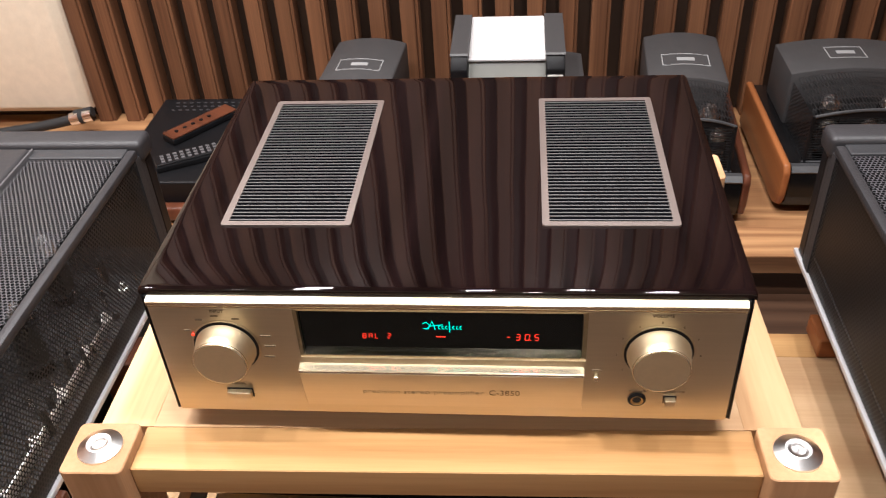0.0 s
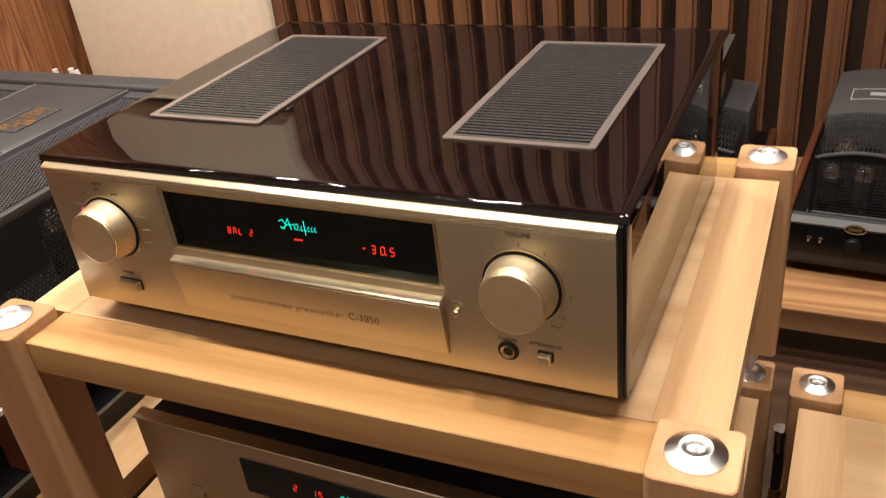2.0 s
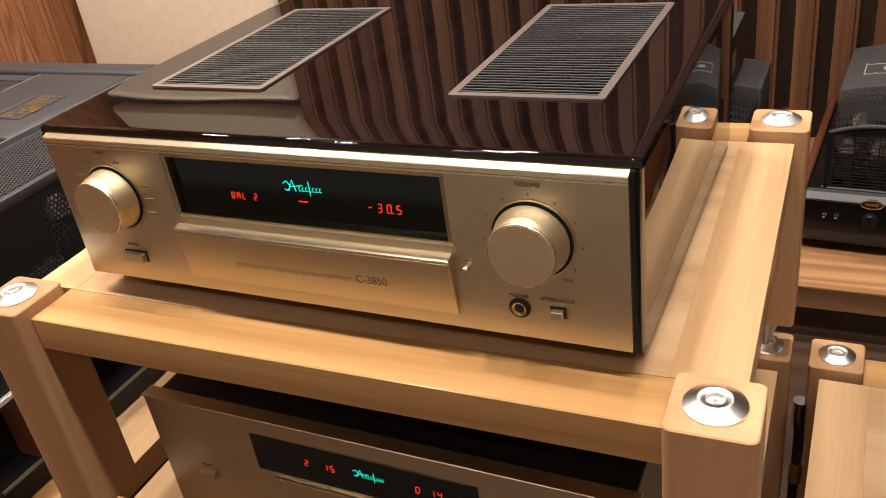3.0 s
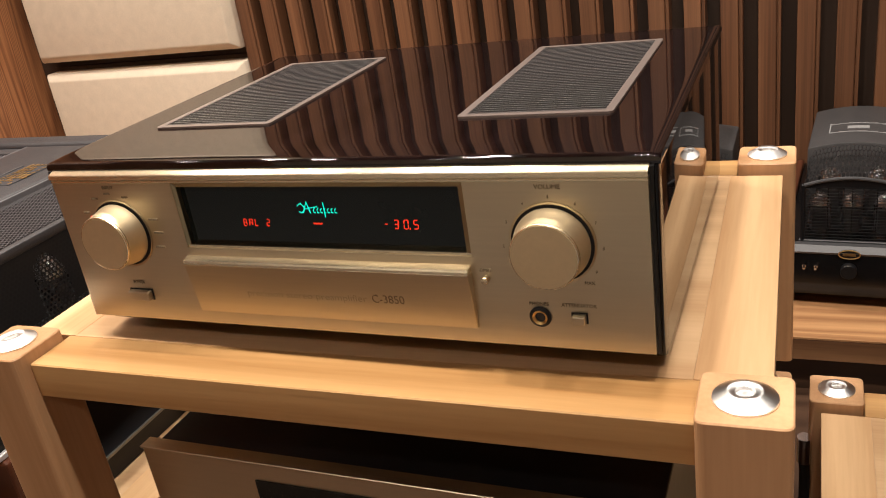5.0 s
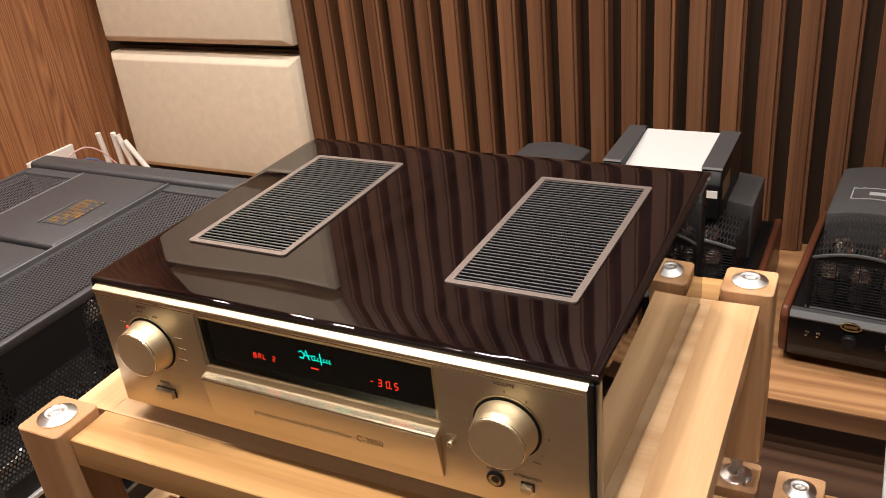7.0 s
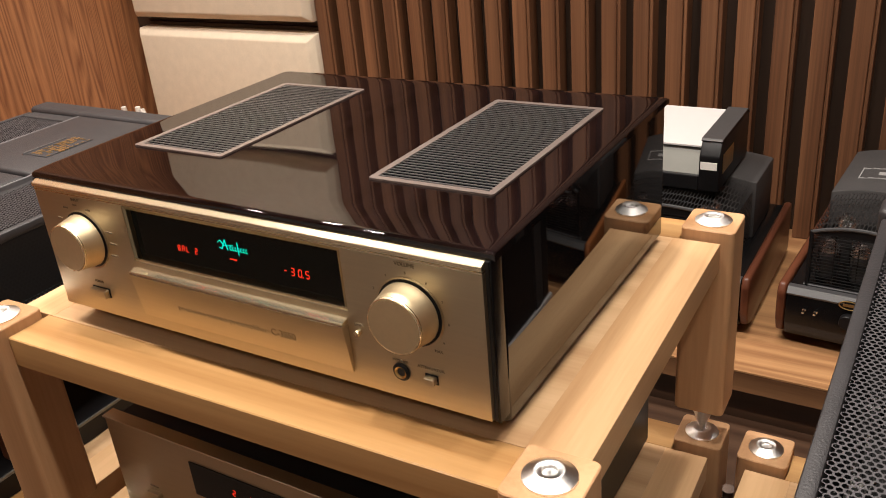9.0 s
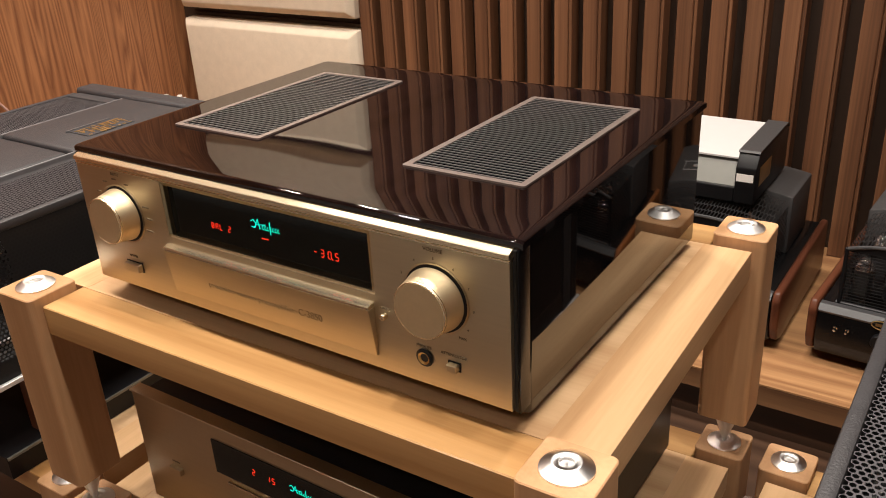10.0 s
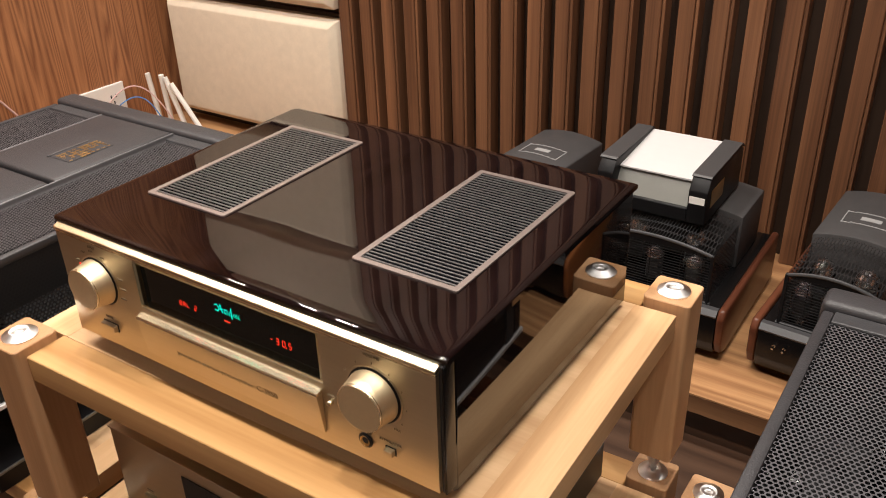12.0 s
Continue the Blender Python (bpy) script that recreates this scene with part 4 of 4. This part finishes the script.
    for tx, ty, r, h in ((-0.048, 0.977, 0.018, 0.080), (0.0, 0.977, 0.018, 0.080), (0.048, 0.977, 0.018, 0.080), (-0.036, 1.040, 0.023, 0.102), (0.036, 1.040, 0.023, 0.102)):
        small_tube(cx + tx * hw / 0.077, ty, z1, r, h, a)
    em = part("emblem", prism([(cx + 0.016 * math.cos(t), 0.212 + 0.0075 * math.sin(t)) for t in (2 * math.pi * i / 24 for i in range(24))], "y", 0.9245, 0.9330), BLACK, a, "oval gold ringed emblem")
    part("emblem_ring", tube([(cx + 0.016 * math.cos(t), 0.9243, 0.212 + 0.0075 * math.sin(t)) for t in (2 * math.pi * i / 24 for i in range(25))], 0.001, 6), BRASS, em)
    part("emblem_mark", box(cx - 0.010, cx + 0.010, 0.9237, 0.9252, 0.2095, 0.2145), BRASS, em)
    part("knob", lathe([(0.0125, 0), (0.0125, 0.012), (0.0115, 0.0135), (0.001, 0.0135)], (cx, 0.9275, 0.184), "-y", 28), BLACK, a, smooth=True)
    for sx in (-0.068, -0.050, 0.058):
        part("toggle_switch", lathe([(0.003, 0), (0.003, 0.004), (0.0016, 0.005), (0.002, 0.014), (0.0006, 0.015)], (cx + sx, 0.9275, 0.188), "-y", 12), CHROME, a, smooth=True)
    for sx in (-0.09, 0.09):
        for sy in (0.985, 1.25):
            part("foot", lathe([(0.016, 0), (0.018, 0.004), (0.018, 0.0085)], (cx + sx * 0.85, sy, PLAT + 0.0002), seg=20), RUBBER, a)
    return a


amp = valve_amp(0.397, cov=(1.102, 1.325), back=1.340)
amp.rotation_euler = (0, 0, radians(-3.5))
copy_thing(amp, pose(-0.288, 1.1, PLAT, 0, 0, -3.5))
valve_amp(0.070, 0.043)
wide_amp = valve_amp(0.727, 0.043, cheek_wood=CHEEK_LIGHT)
wide_amp.location.y += 0.030

# ---- white-topped case on the second valve amplifier ----
bx = thing("card_box", (0.034, 1.1, 0.352), "black box with white card lid lying on a valve amplifier", "box")
side = [(0.985, 0.347), (0.985, 0.412), (1.003, 0.4365), (1.205, 0.4395), (1.222, 0.430), (1.222, 0.347)]
for u0, u1 in ((-0.072, -0.039), (0.110, 0.146)):
    rail = part("side_rail", prism(side, "x", u0, u1, 0.003), BLACK, bx, "black plastic side", smooth=True)
    part("rail_cap", prism([(1.0005, 0.4355), (1.004, 0.4378), (1.2055, 0.4405), (1.2230, 0.431), (1.2230, 0.434), (1.2060, 0.4435), (1.0030, 0.4405), (0.9985, 0.4375)], "x", u0 - 0.0005, u1 + 0.0005), VALVE_GREY, rail, "dusty grey top")
part("body", prism([(1.000, 0.347), (0.998, 0.372), (1.028, 0.414), (1.215, 0.430), (1.215, 0.347)], "x", -0.0388, 0.1098), SILVER, bx, "silver sloping front")
part("front_lip", box(-0.0388, 0.1098, 0.986, 0.9975, 0.347, 0.374, 0.002), BLACK, bx)
part("lid", prism([(1.021, 0.4165), (1.021, 0.4195), (1.212, 0.4360), (1.212, 0.4305)], "x", -0.0385, 0.1095), PAPER, bx, "white card lid")
part("sticker", box(0.113, 0.142, 0.9838, 0.9848, 0.388, 0.402), WHITE_PLASTIC, bx, "white sticker")
bx.scale.y = 0.90
bx.location.y += 0.010
part("sticker", box(0.1462, 0.1470, 1.02, 1.10, 0.375, 0.410), BRASS, bx, "brown side sticker")

# ---- black unit with remotes at the left end of the platform ----
bk = thing("phono_unit", (-0.63, 1.13, PLAT), "black ventilated hi-fi unit with a wooden front edge", "hi-fi unit")
part("body", box(-0.800, -0.470, 0.955, 1.330, PLAT + 0.015, 0.195, 0.004), BLACK, bk)
part("wood_front", box(-0.800, -0.470, 0.925, 0.954, PLAT + 0.006, 0.150, 0.008, 3), CHEEK, bk, "polished wood front edge", smooth=True)
slot = part("vent_slot", box(-0.765, -0.757, 1.270, 1.274, 0.1945, 0.1955), PLATE_GREY, bk)
for i in range(16):
    for j in range(3):
        if i or j:
            again("vent_slot", slot, (i * 0.017 + 0.006 * (j % 2), j * 0.018, 0), bk)
for sx in (-0.77, -0.50):
    for sy in (0.97, 1.29):
        part("foot", lathe([(0.014, 0), (0.014, 0.0155)], (sx, sy, PLAT + 0.0002), seg=16), RUBBER, bk)


def remote(at, turn, length, width, top_mat, label):
    r = thing("remote_control", at, label, "remote control", "remote controls")
    r.rotation_euler = (0, 0, radians(turn))
    inv = Matrix.Identity(4)
    for name, bm, mat in [("body", box(-length / 2, length / 2, -width / 2, width / 2, 0.0005, 0.014, 0.003), BLACK), ("face", box(-length / 2 + 0.001, length / 2 - 0.001, -width / 2 + 0.001, width / 2 - 0.001, 0.0142, 0.0185, 0.002), top_mat)] + [("key", lathe([(0.0045, 0), (0.0045, 0.002), (0.001, 0.0025)], (-length / 2 + 0.025 + 0.022 * i, 0, 0.0186), seg=12), SILVER if top_mat is BLACK else BLACK) for i in range(int(length / 0.03)) if top_mat is not BLACK] + [("key", box(-length / 2 + 0.014 + 0.014 * i, -length / 2 + 0.022 + 0.014 * i, v - 0.0035, v + 0.0035, 0.0186, 0.0200), EDGE_GREY) for i in range(9) for v in (-0.012, 0.0, 0.012) if top_mat is BLACK]:
        o = part(name, bm, mat, r)
        o.matrix_parent_inverse = inv
    return r


remote((-0.665, 1.185, 0.1955), 52, 0.175, 0.045, CHEEK, "wood-faced remote control lying on the black unit")
remote((-0.640, 1.045, 0.1955), 28, 0.160, 0.045, BLACK, "black remote control with pale keys on the unit")

# ---- cables ----
cab = thing("power_cable", (-1.0, 1.24, PLAT), "thick black power cable with a steel connector", "cable")
part("cord", tube(bend((-1.62, 1.20, PLAT + 0.013), (-1.42, 1.27, PLAT + 0.013), (-1.22, 1.29, 0.125), (-1.085, 1.305, 0.155)), 0.0125, 12), RUBBER, cab, smooth=True)
part("connector", tube([(-1.085, 1.305, 0.155), (-1.050, 1.308, 0.162), (-1.030, 1.310, 0.165)], 0.016, 16), CHROME, cab, "steel connector shell", smooth=True)
part("collar", tube([(-1.062, 1.307, 0.1605), (-1.052, 1.308, 0.162)], 0.0172, 16), RUBBER, cab, smooth=True)
cab.location.x += 0.045
part("plug", tube([(-1.030, 1.310, 0.165), (-0.985, 1.314, 0.172)], 0.0125, 12), RUBBER, cab, smooth=True)
cord2 = tagged(part("signal_cable", tube(bend((-1.7, 1.10, PLAT + 0.008), (-1.45, 1.20, PLAT + 0.010), (-1.25, 1.22, PLAT + 0.012), (-1.02, 1.20, PLAT + 0.008)), 0.0075, 10), RUBBER, smooth=True), "black signal cable lying on the platform", "cable")
thin = thing("speaker_cable", (-1.05, 1.2, PLAT), "thin pale cable loop on the platform", "cable")
part("cord", tube(bend((-1.12, 1.15, PLAT + 0.006), (-1.02, 1.24, 0.18), (-0.96, 1.20, 0.14), (-1.0, 1.12, PLAT + 0.006)), 0.004, 8), WIRE_PINK, thin, smooth=True)

# ---- white rods and thin leads in the far corner ----
RODS = [((-1.724, 0.285), (-1.723, 0.146)), ((-1.659, 0.290), (-1.667, 0.143)), ((-1.642, 0.285), (-1.608, 0.142)), ((-1.618, 0.269), (-1.543, 0.145))]
for (ax, az), (cx_, cz) in RODS:
    d = Vector((cx_ - ax, 0.015, cz - az))
    foot = Vector((ax, 1.26, az)) + d * ((az - PLAT - 0.003) / (az - cz))
    rod = tagged(part("white_rod", tube([(ax, 1.26, az), foot], 0.0082, 12), WHITE_PLASTIC, smooth=True), "thin white plastic rod leaning in the corner", "rod", "white rods")
tagged(part("wall_lead", tube(bend((-1.752, 0.70, 0.46), (-1.750, 0.76, 0.37), (-1.748, 0.81, 0.30), (-1.745, 0.88, 0.19)) + bend((-1.745, 0.88, 0.19), (-1.74, 0.92, 0.14), (-1.72, 0.95, PLAT + 0.003), (-1.68, 1.0, PLAT + 0.003))[1:], 0.003, 8), WIRE_PINK, smooth=True), "thin pale pink lead hanging down the veneer wall", "cable")
lead = tagged(part("thin_lead", tube(bend((-1.750, 1.10, 0.21), (-1.735, 1.20, 0.30), (-1.70, 1.24, 0.28), (-1.63, 1.27, PLAT + 0.004)), 0.0022, 8), WIRE_PINK, smooth=True), "thin pink lead from the outlet", "cable")
lead2 = tagged(part("thin_lead", tube(bend((-1.750, 1.14, 0.20), (-1.73, 1.2, 0.24), (-1.70, 1.23, 0.25), (-1.66, 1.25, PLAT + 0.004)), 0.002, 8), WIRE_BLUE, smooth=True), "thin blue lead from the outlet", "cable")
